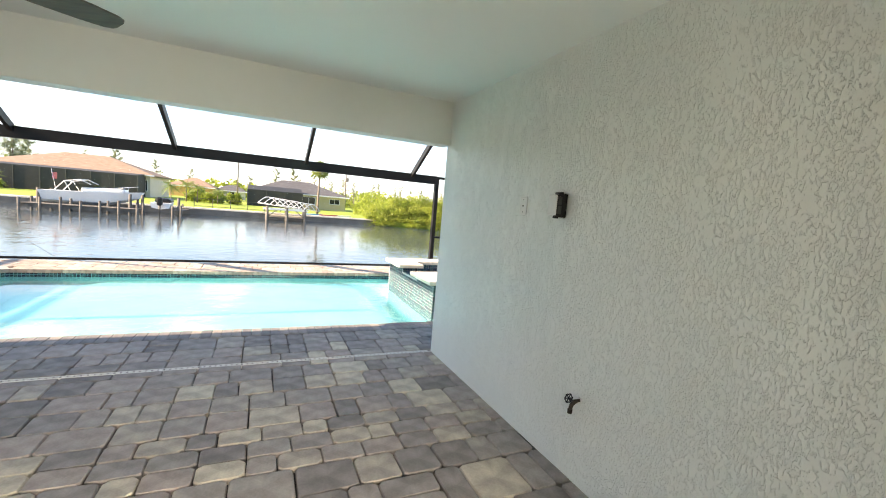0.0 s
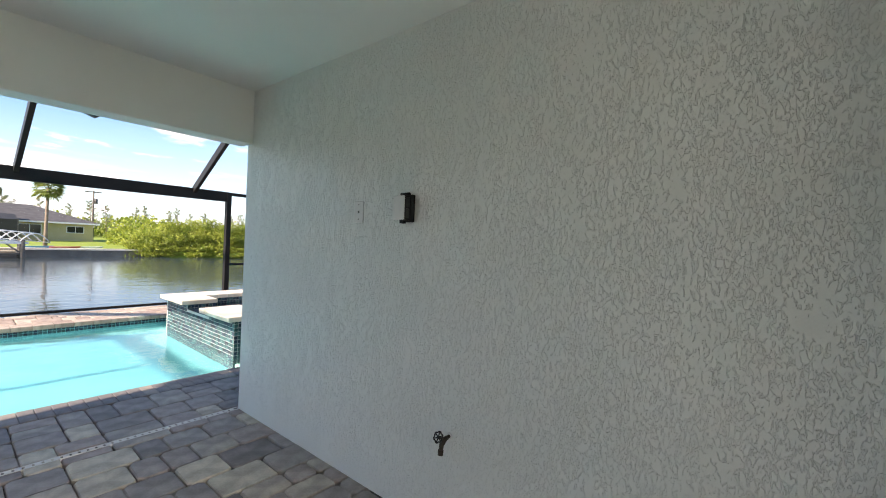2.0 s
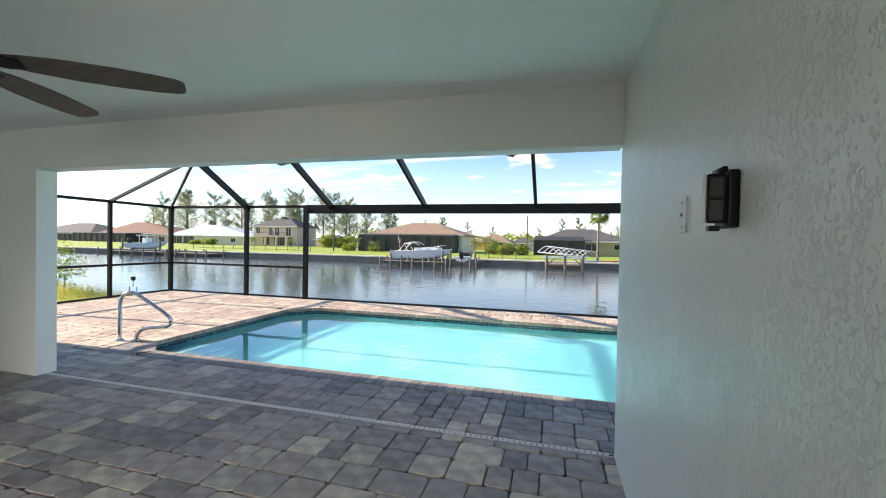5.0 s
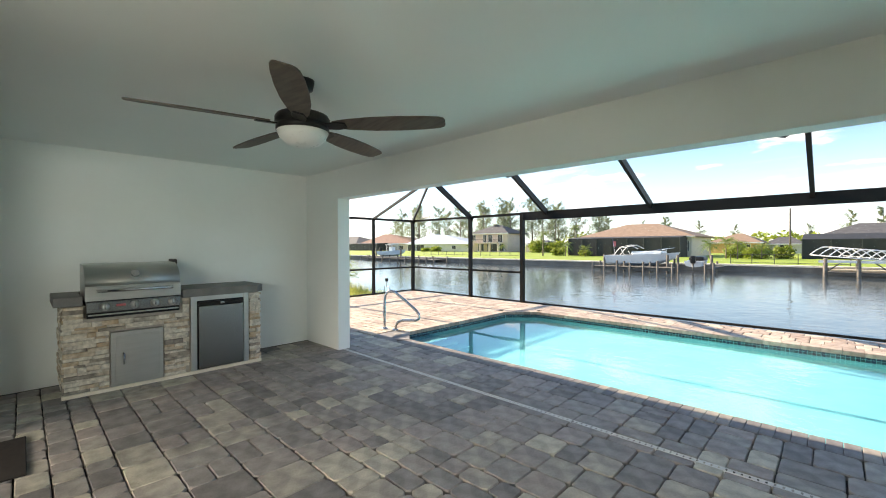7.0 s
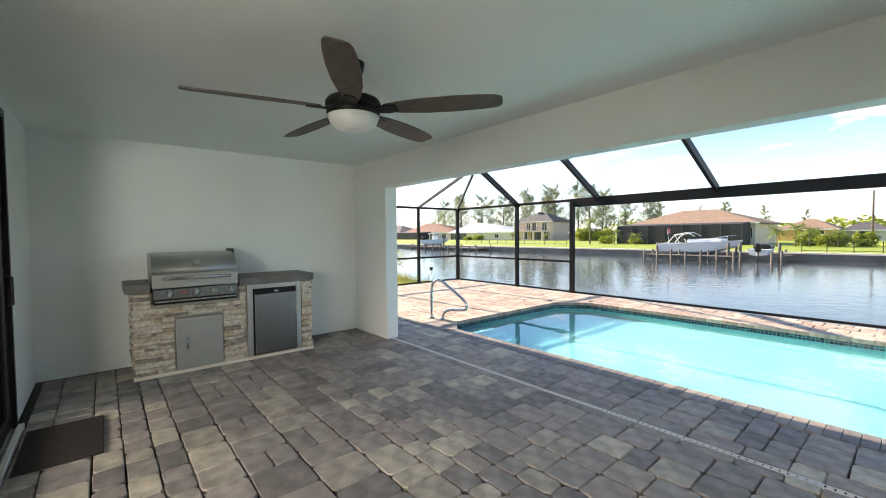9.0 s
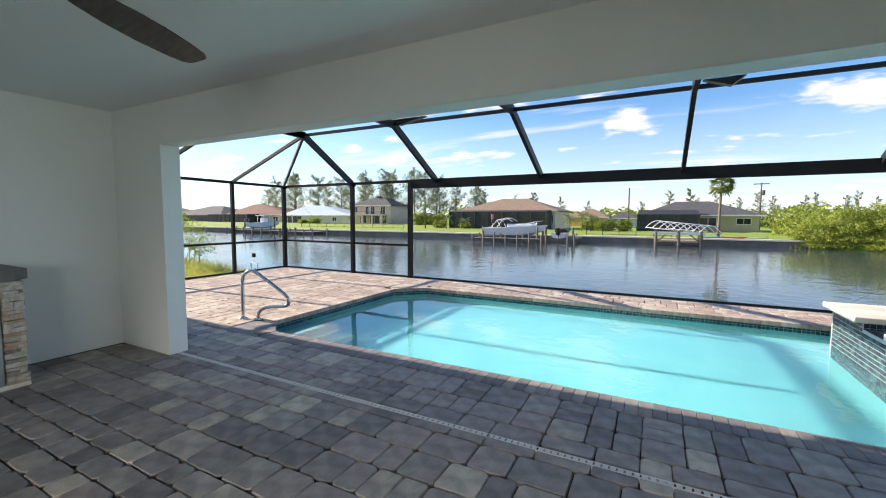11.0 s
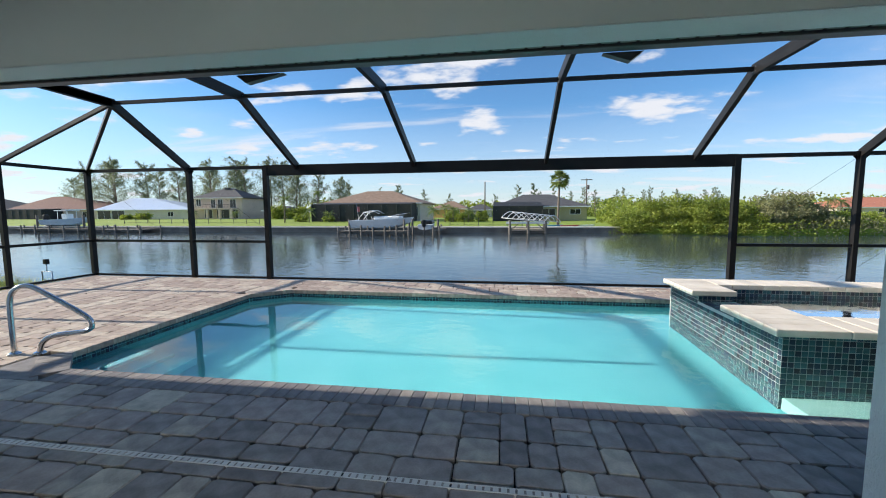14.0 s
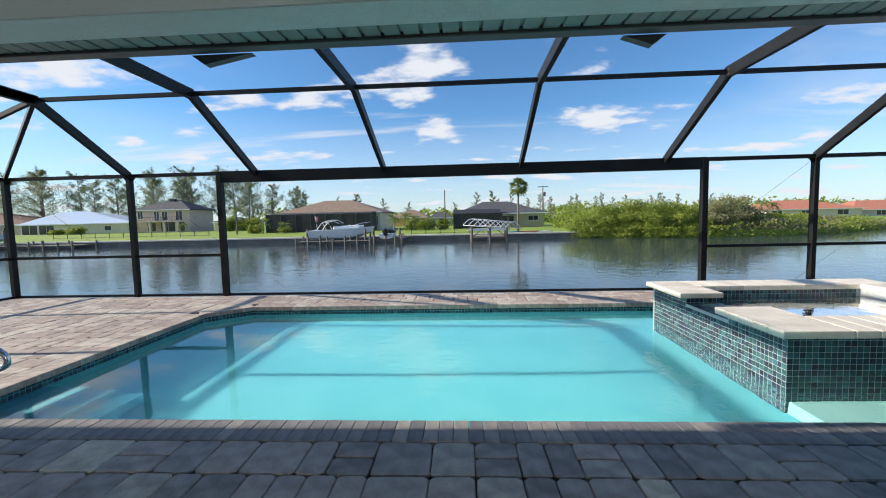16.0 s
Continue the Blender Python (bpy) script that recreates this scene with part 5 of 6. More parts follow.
# low overhanging scrub along the water's edge
n = 14000
bx = g.uniform(23.5, 92, n)
edge = np.interp(bx, [p[0] for p in BANK], [p[1] for p in BANK])
hill = 0.6 + 0.3 * np.abs(np.sin(bx * 0.55)) + 0.5 * np.sin(bx * 0.23 + 1) ** 2
spots = np.stack([bx, edge + g.uniform(-0.7, 2.2, n), -1.0 + hill * g.uniform(0.0, 1.25, n)], axis=1)
half = g.uniform(size=n) < 0.5 + 0.45 * np.sin(bx * 0.33)
for pick, mat, text in ((half, M_LEAF, "green scrub overhanging the water's edge"), (~half, M_LEAF_DRY, "dry olive scrub overhanging the water's edge")):
    tagged(new("bank_scrub", leaf_mesh("bank_scrub", spots[pick], np.full(int(pick.sum()), 0.12), mat, 19, 1.9)), text, "scrub", kind="stuff")

# near bank: tall grass and a thin feathery shrub
n = 30000
gx, gy = g.uniform(-19, XS0 - 0.15, n), g.uniform(3.0, 10.2, n)
keep = gy < 9.2 + (-gx - 9) * 0.16
gx, gy = gx[keep], gy[keep]
n = len(gx)
hh = g.uniform(0.16, 0.52, n) * (0.75 + 0.35 * np.sin(gx * 1.7) * np.sin(gy * 1.3))
bend = g.normal(size=(n, 2)) * 0.18
wide = g.uniform(0.002, 0.005, n)
ang = g.uniform(0, 6.28, n)
base = np.stack([gx, gy, np.full(n, -0.31)], axis=1)
off = np.stack([np.cos(ang) * wide, np.sin(ang) * wide, np.zeros(n)], axis=1)
mid = base + np.stack([bend[:, 0] * 0.35, bend[:, 1] * 0.35, hh * 0.6], axis=1)
tip = base + np.stack([bend[:, 0], bend[:, 1], hh], axis=1)
v = np.stack([base - off, base + off, mid + off * 0.8, mid - off * 0.8, tip], axis=1).reshape(-1, 3)
data = bpy.data.meshes.new("tall_grass")
data.from_pydata(v.tolist(), [], [f for k in range(n) for f in ((5 * k, 5 * k + 1, 5 * k + 2, 5 * k + 3), (5 * k + 3, 5 * k + 2, 5 * k + 4))])
data.materials.append(M_GRASS)
tagged(new("tall_grass", data), "tall sunlit yellow-green grass beside the pool cage", "grass", kind="stuff")
shrub("feathery_shrub", (-13.0, 9.0, -0.3), [(0, 0, 0.55, 0.7, 0.6, 0.45), (0.25, 0.1, 1.05, 0.75, 0.6, 0.45), (-0.35, 0, 1.5, 0.6, 0.5, 0.40), (0.9, 0.1, 0.75, 0.45, 0.4, 0.3), (-1.0, 0.1, 0.9, 0.6, 0.5, 0.5)], 2600, 0.024, M_LEAF, 77, "thin feathery green shrub on the near bank", "shrub", 11, 3.2, 0.012)

# ---- houses across the canal ----


def hip_roof(x0, x1, y0, y1, z0, z1, r0, r1, over=0.5):
    """A hip roof with eaves; r0, r1: the ridge's ends along x."""
    bm = bmesh.new()
    a, b, c, d = x0 - over, x1 + over, y0 - over, y1 + over
    low = [bm.verts.new(p) for p in ((a, c, z0 - 0.12), (b, c, z0 - 0.12), (b, d, z0 - 0.12), (a, d, z0 - 0.12))]
    eave = [bm.verts.new(p) for p in ((a, c, z0 + 0.06), (b, c, z0 + 0.06), (b, d, z0 + 0.06), (a, d, z0 + 0.06))]
    ym = (y0 + y1) / 2
    r = [bm.verts.new((r0, ym, z1)), bm.verts.new((r1, ym, z1))]
    for k in range(4):
        bm.faces.new((low[k], low[(k + 1) % 4], eave[(k + 1) % 4], eave[k]))
    bm.faces.new(low[::-1])
    bm.faces.new((eave[0], eave[1], r[1], r[0])), bm.faces.new((eave[1], eave[2], r[1])), bm.faces.new((eave[2], eave[3], r[0], r[1])), bm.faces.new((eave[3], eave[0], r[0]))
    return bm


def house(x0, x1, y, d, eave, ridge, r0, r1, wall, roof, label, windows=(), fascia=True):
    """A house whose front looks over the canal; windows: (centre x, centre z, width, height)."""
    xm = (x0 + x1) / 2
    ob = thing("house", pose(xm, y, LAND), label, "house")
    part("wall", box(x0 - xm, x1 - xm, 0, d, 0, eave - LAND), wall, ob)
    part("roof", hip_roof(x0 - xm, x1 - xm, 0, d, eave - LAND, ridge - LAND, r0 - xm, r1 - xm, 0.6), roof, ob)
    if fascia:
        part("fascia", box(x0 - xm - 0.62, x1 - xm + 0.62, -0.66, -0.61, eave - LAND - 0.13, eave - LAND + 0.07), M_WHITE, ob)
    for wx, wz, w, h in windows:
        a, z = wx - xm, wz - LAND
        bm = box(a - w / 2 - 0.08, a + w / 2 + 0.08, -0.05, -0.001, z - h / 2 - 0.08, z - h / 2)
        bm_box(bm, a - w / 2 - 0.08, a + w / 2 + 0.08, -0.05, -0.001, z + h / 2, z + h / 2 + 0.08)
        bm_box(bm, a - w / 2 - 0.08, a - w / 2, -0.05, -0.001, z - h / 2, z + h / 2)
        bm_box(bm, a + w / 2, a + w / 2 + 0.08, -0.05, -0.001, z - h / 2, z + h / 2)
        bm_box(bm, a - 0.03, a + 0.03, -0.05, -0.001, z - h / 2, z + h / 2)
        win = part("window", bm, M_WHITE, ob)
        part("pane", box(a - w / 2, a + w / 2, -0.025, -0.002, z - h / 2, z + h / 2), M_WINDOW, win)
    return ob


def porch(ob, xm, x0, x1, depth, top, drop):
    """A dark screened porch with a sloping screen roof and thin uprights, under a house."""
    h = top - LAND
    bm = prism([(x0 - xm, -depth), (x1 - xm, -depth), (x1 - xm, -0.01), (x0 - xm, -0.01)], 0.02, h - drop)
    p = part("screened_porch", bm, M_DARKSCREEN, ob, "dark screened porch")
    bm = bmesh.new()
    a, b = x0 - xm, x1 - xm
    v = [bm.verts.new(q) for q in ((a, -depth, h - drop), (b, -depth, h - drop), (b, -0.01, h), (a, -0.01, h), (a, -0.01, h - drop), (b, -0.01, h - drop))]
    bm.faces.new((v[0], v[1], v[2], v[3])), bm.faces.new((v[0], v[3], v[4])), bm.faces.new((v[1], v[5], v[2]))
    part("porch_roof", bm, M_DARKSCREEN, p)
    n = max(3, int((x1 - x0) / 2.4))
    for k in range(n + 1):
        x = a + (b - a) * k / n
        part("upright", box(x - 0.05, x + 0.05, -depth - 0.05, -depth - 0.002, 0, h - drop), M_GUTTER, p)


h3 = house(-34.2, -15.6, 75.5, 14, 2.85, 5.45, -28.0, -22.6, M_WALL_CREAM, M_SHINGLE_BROWN, "single-storey cream house with a brown hip roof and dark porch", [(-16.9, 1.3, 0.42, 1.6), (-16.2, 1.3, 0.42, 1.6)])
porch(h3, -24.9, -34.6, -16.2, 4.5, 3.0, 0.35)
h4 = house(-1.6, 14.0, 76.0, 14, 2.05, 4.45, 3.4, 8.4, M_WALL_YELLOW, M_SHINGLE_GREY, "single-storey pale yellow house with a grey shingle roof", [(7.6, 1.05, 2.1, 1.2), (12.1, 1.15, 1.7, 0.8)])
porch(h4, 6.2, -2.1, 6.2, 4.0, 2.9, 0.75)
h2 = house(-82.7, -68.5, 100, 9.5, 5.1, 7.9, -76.8, -74.2, M_WALL_BEIGE, M_SHINGLE_GREY, "two-storey beige house with a grey hip roof and balcony", [(-81.3, 3.9, 1.3, 1.7), (-77.0, 3.6, 1.2, 2.2), (-74.9, 3.6, 1.4, 2.2), (-71.2, 3.6, 1.6, 2.2), (-74.2, 0.9, 3.6, 2.3), (-70.6, 0.9, 1.4, 2.2), (-78.5, 0.9, 2.2, 2.2)])
bal = part("balcony", box(-5.6, 5.6, -2.4, -0.01, 2.55, 2.85), M_WALL_BEIGE, h2)
for x in (-5.3, -1.6, 2.0, 5.3):
    part("column", box(x - 0.28, x + 0.28, -2.35, -1.8, 0, 2.55), M_WALL_BEIGE, bal)
bm = box(-5.6, 5.6, -2.38, -2.32, 3.75, 3.83)
for k in range(28):
    bm_box(bm, -5.55 + 0.4 * k, -5.51 + 0.4 * k, -2.37, -2.33, 2.85, 3.75)
part("railing", bm, M_GUTTER, bal)
part("chimney_cap", box(-0.5, 0.6, 3.6, 4.6, 7.9, 8.5, 0.04), M_SHINGLE_GREY, h2)
h2b = house(-61.0, -54.4, 98, 8, 1.7, 2.9, -59, -56.5, M_WALL_BEIGE, M_SHINGLE_GREY, "low beige garage wing with a grey roof", [(-57, 0.6, 1.2, 1.0)])
# the first two dark windows stand in for the shaded opening of its porch
hb1 = house(-113.4, -83.2, 100, 16, 2.1, 5.6, -110.0, -103.0, M_WALL_CREAM, M_METALROOF, "low cream house with a pale blue metal hip roof", [(-111.0, 0.75, 4.2, 2.3), (-106.4, 0.75, 4.0, 2.3), (-90, 0.9, 1.6, 1.1)])
hr = house(-152, -116, 106, 18, 2.4, 6.7, -147, -142, M_WALL_BEIGE, M_SHINGLE_RED, "beige house with a wide red-brown tiled roof", [(-124, 0.8, 2.4, 1.6), (-118.5, 0.8, 2, 1.4)])
porch(hr, -134, -155, -132, 6.0, 2.7, 0.25)
hg = house(-196, -163, 111, 18, 2.6, 6.4, -184, -174, M_WALL_BEIGE, M_SHINGLE_GREY, "beige house with a dark grey hip roof and porch", [(-168, 0.9, 2.4, 1.6)])
porch(hg, -179.5, -180, -160, 6.0, 2.4, 0.3)
house(-242, -203, 113, 18, 2.6, 6.9, -228, -217, M_WALL_CREAM, M_SHINGLE_BROWN, "cream house with a brown hip roof far along the canal", [(-217, 1.0, 4, 1.8), (-208, 1.0, 2, 1.4)])
house(-20.0, -10.6, 112, 10, 1.9, 4.1, -15.6, -14.4, M_WALL_ORANGE, M_SHINGLE_BROWN, "small orange house behind the palms", [(-13.2, 1.0, 1.6, 1.0)])
house(-10.2, -4.0, 116, 8, 1.6, 3.2, -8, -6, M_WALL_CREAM, M_SHINGLE_GREY, "small pale house behind a pole", [(-7, 0.9, 1.4, 0.9)])
house(76.5, 99.5, 110, 16, 1.7, 4.2, 84, 92, M_WALL_CREAM, M_SHINGLE_ORANGE, "cream house with an orange clay tile roof", [(79, 0.8, 2.4, 1.2), (86, 0.8, 2, 1.2), (95, 0.8, 2.6, 1.2)])
house(101, 122, 114, 14, 1.2, 3.8, 108, 116, M_WALL_CREAM, M_SHINGLE_ORANGE, "low white house with an orange tile roof", [(108, 0.4, 2.4, 1.2)])

# ---- docks, boats, lifts ----


def dock(x0, x1, y0, y1, z, posts, label):
    ob = thing("dock", pose((x0 + x1) / 2, y0, z), label, "dock")
    xm = (x0 + x1) / 2
    n = int((x1 - x0) / 0.3)
    for k in range(n):
        part("plank", box(x0 - xm + 0.3 * k + 0.01, x0 - xm + 0.3 * (k + 1) - 0.01, 0, y1 - y0, -0.06, 0), M_TIMBER, ob)
    part("beam", box(x0 - xm, x1 - xm, 0.05, 0.2, -0.3, -0.06), M_TIMBER, ob)
    for k in range(posts):
        x = x0 - xm + (x1 - x0) * k / (posts - 1)
        part("pile", tube([(x, -0.12, -2.0), (x, -0.12, 0.38 + 0.1 * (k % 3))], [0.10, 0.09], 8), M_TIMBER, ob)
        if k % 2 == 0:
            part("pile", tube([(x, y1 - y0 + 0.12, -2.0), (x, y1 - y0 + 0.12, 0.45)], [0.10, 0.09], 8), M_TIMBER, ob)
    return ob


def hull(length, beam, depth, bow=0.35):
    """A boat's hull along x, its bow at +x, its keel at z 0."""
    bm = bmesh.new()
    rings = []
    for k in range(11):
        u = k / 10
        w = beam / 2 * (1 - max(0, (u - 0.45) / 0.55) ** 2.2 * 0.97)
        rise = depth * (1 + bow * u * u)
        keel = depth * 0.75 * max(0, (u - 0.6) / 0.4) ** 2
        x = (u - 0.5) * length
        lean = 0.13 * length * max(0, (u - 0.5) / 0.5) ** 1.6 / rise
        rings.append([bm.verts.new((x + lean * (z - rise * 0.5), s * w * f, z)) for s, f, z in ((-1, 1, rise), (-1, 0.82, keel + depth * 0.22), (1, 0.02, keel), (1, 0.82, keel + depth * 0.22), (1, 1, rise))])
    for r, s in zip(rings, rings[1:]):
        for k in range(4):
            bm.faces.new((r[k], r[k + 1], s[k + 1], s[k]))
        bm.faces.new((r[4], r[0], s[0], s[4]))
    bm.faces.new(rings[0]), bm.faces.new(rings[-1][::-1])
    return bm


dock(-16.0, -9.0, 39.4, 41.0, -0.55, 7, "weathered grey timber dock with tall mooring piles")
dock(-6.9, -6.3, 41.0, 45.6, -0.55, 2, "narrow grey timber walkway to the seawall")
bt = thing("motor_cruiser", pose(-12.7, 42.6, -0.52), "white motor cruiser with a raised arch on a boat lift", "boat")
part("hull", hull(6.2, 2.3, 0.95), M_WHITE, bt, "glossy white hull")
part("cabin", turned(box(-0.6, 2.2, -0.75, 0.75, 1.0, 1.38, 0.12), Matrix()), M_WHITE, bt)
part("windshield", prism([(-0.9, -0.85), (0.2, -0.7), (0.2, 0.7), (-0.9, 0.85)], 1.38, 1.62), M_WINDOW, bt, "dark raked windshield")
bm = bmesh.new()
for y in (-0.85, 0.85):
    bm_tube(bm, [(-2.2, y, 1.0), (-1.6, y, 1.75), (-0.6, y, 1.95), (0.1, y, 1.6)], 0.035, 6)
    bm_tube(bm, [(-1.2, y, 1.0), (-1.6, y, 1.75)], 0.03, 6)
for x, z in ((-1.6, 1.75), (-0.6, 1.95)):
    bm_tube(bm, [(x, -0.85, z), (x, 0.85, z)], 0.035, 6)
part("arch", bm, M_WHITE, bt, "white tubular arch")
bm = bmesh.new()
for y in (-0.6, 0.6):
    bm_tube(bm, [(0.8, y * 1.3, 1.3), (2.2, y * 1.0, 1.6), (3.05, 0.05 * y, 1.7)], 0.02, 5)
    for x, k, z in ((1.4, 1.17, 1.42), (2.2, 1.0, 1.6)):
        bm_tube(bm, [(x, y * k, 1.1), (x, y * k, z)], 0.018, 5)
part("bow_rail", bm, M_CHROME, bt)
fl = part("flagstaff", tube([(-2.4, 0, 1.0), (-2.65, 0, 2.6)], 0.02, 6), M_CHROME, bt)
part("flag", prism([(-2.60, -0.01), (-2.32, -0.01), (-2.32, 0.01), (-2.60, 0.01)], 1.85, 2.35), M_RED, fl, "small faded red flag")
for x in (-15.8, -10.0):
    for y in (41.6, 43.8):
        mesh_thing("lift_pile", tube([(0, 0, -2), (0, 0, 0.95)], [0.13, 0.11], 8), M_TIMBER, "tall timber pile of the boat lift", "pile", group="boat lift piles", at=pose(x, y, -0.4))
for y in (42.0, 43.3):
    mesh_thing("lift_beam", box(-3.0, 3.0, -0.08, 0.08, -0.12, 0.02), M_TIMBER, "lift cradle beam under the cruiser", "beam", group="boat lift beams", at=pose(-12.9, y, -0.53))
b2 = thing("skiff", pose(-7.9, 43.0, -0.55), "small dark skiff with a black outboard on its lift", "boat")
part("hull", turned(hull(2.9, 1.5, 0.55), pose(0, 0, 0, 0, 0, 90)), M_WHITE, b2)
part("cover", box(-0.6, 0.6, -0.6, 1.2, 0.5, 0.95, 0.2), M_BLACK, b2, "black boat cover")
part("outboard", box(-0.2, 0.2, -1.9, -1.45, 0.35, 1.05, 0.12), M_BLACK, b2)
part("skeg", tube([(0, -1.65, 0.4), (0, -1.7, -0.45)], [0.09, 0.04], 8), M_GUTTER, b2)
for x in (-9.2, -6.6):
    mesh_thing("lift_pile", tube([(0, 0, -2), (0, 0, 0.95)], [0.13, 0.11], 8), M_TIMBER, "tall timber pile of the boat lift", "pile", group="boat lift piles", at=pose(x, 41.8, -0.4))
lf = thing("canopy_lift", pose(2.2, 44.0, -1.0), "boat lift with a bare white curved canopy frame", "boat lift")
for x in (-1.7, 0.1, 1.8):
    for y in (-0.9, 1.0):
        part("pile", tube([(x, y, -1), (x, y, 1.35)], [0.15, 0.12], 8), M_TIMBER, lf)
for y in (-0.9, 1.0):
    part("beam", box(-2.1, 2.1, y - 0.08, y + 0.08, 1.05, 1.2), M_WHITE, lf)
part("cradle", box(-1.8, 1.9, -0.8, 0.9, 0.25, 0.35), M_TIMBER, lf)
for k in range(9):
    x = -2.0 + 0.52 * k
    arc = [(x - 0.55 + 1.9 * q / 10, -1.3 + 2.6 * q / 10, 1.30 - 0.05 * k + 0.95 * math.sin(math.pi * (0.12 + 0.80 * q / 10))) for q in range(11)]
    part("rib", tube(arc, 0.045, 6), M_WHITE, lf, "white bent canopy rib")
for q in (0, 5, 10):
    y, z = -1.3 + 2.6 * q / 10, 1.30 + 0.95 * math.sin(math.pi * (0.12 + 0.80 * q / 10))
    part("stringer", tube([(-2.55 + 1.9 * q / 10, y, z), (1.61 + 1.9 * q / 10, y, z - 0.40)], 0.035, 6), M_WHITE, lf)
for x in (-1.7, 1.8):
    part("brace", tube([(x, -0.85, 0.3), (x + (0.9 if x < 0 else -0.9), -0.85, 1.1)], 0.05, 6), M_TIMBER, lf)
part("keel_board", box(-1.5, 1.6, -0.25, 0.25, 0.38, 0.55, 0.05), surface("sunlit_bare_board", (0.45, 0.38, 0.28), (0.58, 0.50, 0.38), scale=4, rough=0.8), lf, "pale bare bunk board")
for (x, y), m in (((5.2, 47.6), M_BLUE), ((6.9, 47.3), M_RED), ((8.6, 48.0), M_WHITE)):
    bm = hull(1.9, 0.6, 0.2)
    mesh_thing("kayak", bm, m, "plastic kayak lying on the lawn by the seawall", "kayak", group="kayaks on the lawn", at=pose(x, y, LAND))
dock(-61.5, -49.0, 43.8, 45.4, -0.6, 7, "long grey timber dock far along the canal")
dock(-48.0, -41.5, 42.8, 45.4, -0.6, 5, "grey timber dock with mooring piles")
b3 = thing("centre_console_boat", pose(-55.8, 46.4, -0.35), "pale blue centre console boat with a hard top", "boat")
part("hull", hull(6.4, 2.2, 0.85), surface("pale_blue_gelcoat", (0.45, 0.58, 0.66), (0.52, 0.64, 0.71), scale=2, rough=0.3), b3)
part("console", box(-0.5, 0.4, -0.4, 0.4, 0.8, 1.6, 0.08), M_WHITE, b3)
part("hard_top", box(-1.1, 0.9, -0.8, 0.8, 1.95, 2.05, 0.04), M_WHITE, b3)
for x in (-0.8, 0.6):
    for y in (-0.6, 0.6):
        part("support", tube([(x, y, 0.9), (x, y, 1.96)], 0.035, 6), M_WHITE, b3)
part("outboard", box(-3.6, -3.15, -0.3, 0.3, 0.5, 1.5, 0.12), M_BLACK, b3)
for x in (-59.5, -52.5):
    mesh_thing("lift_pile", tube([(0, 0, -2), (0, 0, 1.5)], [0.16, 0.13], 8), M_TIMBER, "tall timber pile of the boat lift", "pile", group="boat lift piles", at=pose(x, 45.6, -0.4))


def fence(x0, x1, y, h, step):
    ob = thing("fence", pose(x0, y, LAND), "thin dark metal garden fence along the lawn", "fence")
    n = int((x1 - x0) / step)
    for k in range(n + 1):
        part("post", box(step * k - 0.03, step * k + 0.03, -0.03, 0.03, 0, h), M_GUTTER, ob)
    for z in (h - 0.06, 0.15):
        part("rail", box(0, step * n, -0.015, 0.015, z - 0.02, z + 0.02), M_GUTTER, ob)


fence(-62, -36, 60, 0.8, 2.2)
fence(-6.5, 2.0, 50, 1.0, 1.7)
for x, y, h, arm in ((-4.4, 90, 8.0, False), (16.5, 90, 8.3, True)):
    ob = thing("utility_pole", pose(x, y, LAND), "tall grey timber utility pole", "pole")
    part("pole", tube([(0, 0, 0), (0, 0, h)], [0.17, 0.11], 8), M_TIMBER, ob)
    if arm:
        part("crossarm", box(-1.1, 1.1, -0.06, 0.06, h - 0.3, h - 0.15), M_TIMBER, ob)
        part("transformer", lathe([(0.2, h - 2.2), (0.24, h - 2.1), (0.24, h - 1.4), (0.15, h - 1.3)], 12, (0.35, 0, 0)), M_GUTTER, ob)
pw = thing("pump_frame", pose(-12.1, 10.9, -0.62) @ Matrix.Scale(0.8, 4), "small white pipe frame with a black pump head in the canal", "pump")
bm = tube([(-0.2, 0, -0.4), (-0.2, 0, 0.5), (0.2, 0, 0.5), (0.2, 0, -0.4)], 0.022, 8)
bm_tube(bm, [(-0.2, 0, 0.2), (0.2, 0, 0.2)], 0.018, 8)
bm_tube(bm, [(0, 0, 0.5), (0, 0, 0.75)], 0.018, 8)
part("pipes", bm, M_PLATE, pw, "white plastic pipes")
part("head", box(-0.07, 0.07, -0.06, 0.06, 0.75, 0.92, 0.02), M_BLACK, pw)

# ---- paving: drain, coping, pavers ----
dr = thing("trench_drain", pose(X1, 3.69, 0), "narrow pale slotted trench drain across the pavers", "drain", kind="structure")
part("channel", box(-5.42, -0.002, -0.019, 0.019, -0.03, -0.002), M_BLACK, dr, "dark drain channel")
bm = box(-5.42, -0.002, -0.021, -0.016, -0.03, 0.003)
bm_box(bm, -5.42, -0.002, 0.016, 0.021, -0.03, 0.003)
for k in range(135):
    bm_box(bm, -5.42 + 0.04 * k, -5.42 + 0.04 * k + 0.028, -0.016, 0.016, -0.01, 0.002)
part("grate", bm, M_DRAIN, dr, "pale slotted grate")

deck_ob = bpy.data.objects["deck"]


def soldiers(spots, size, material, name, label):
    """Bullnosed coping pieces that share one mesh, at poses, as parts of the deck."""
    w, dpt = size
    data = to_mesh(name, box(-w / 2 + 0.0015, w / 2 - 0.0015, -dpt / 2, dpt / 2, -0.06, 0.0, 0.0035), material)
    for m in spots:
        ob = new(name, data)
        ob.parent = deck_ob
        ob.matrix_local = m
        tagged(ob, label)


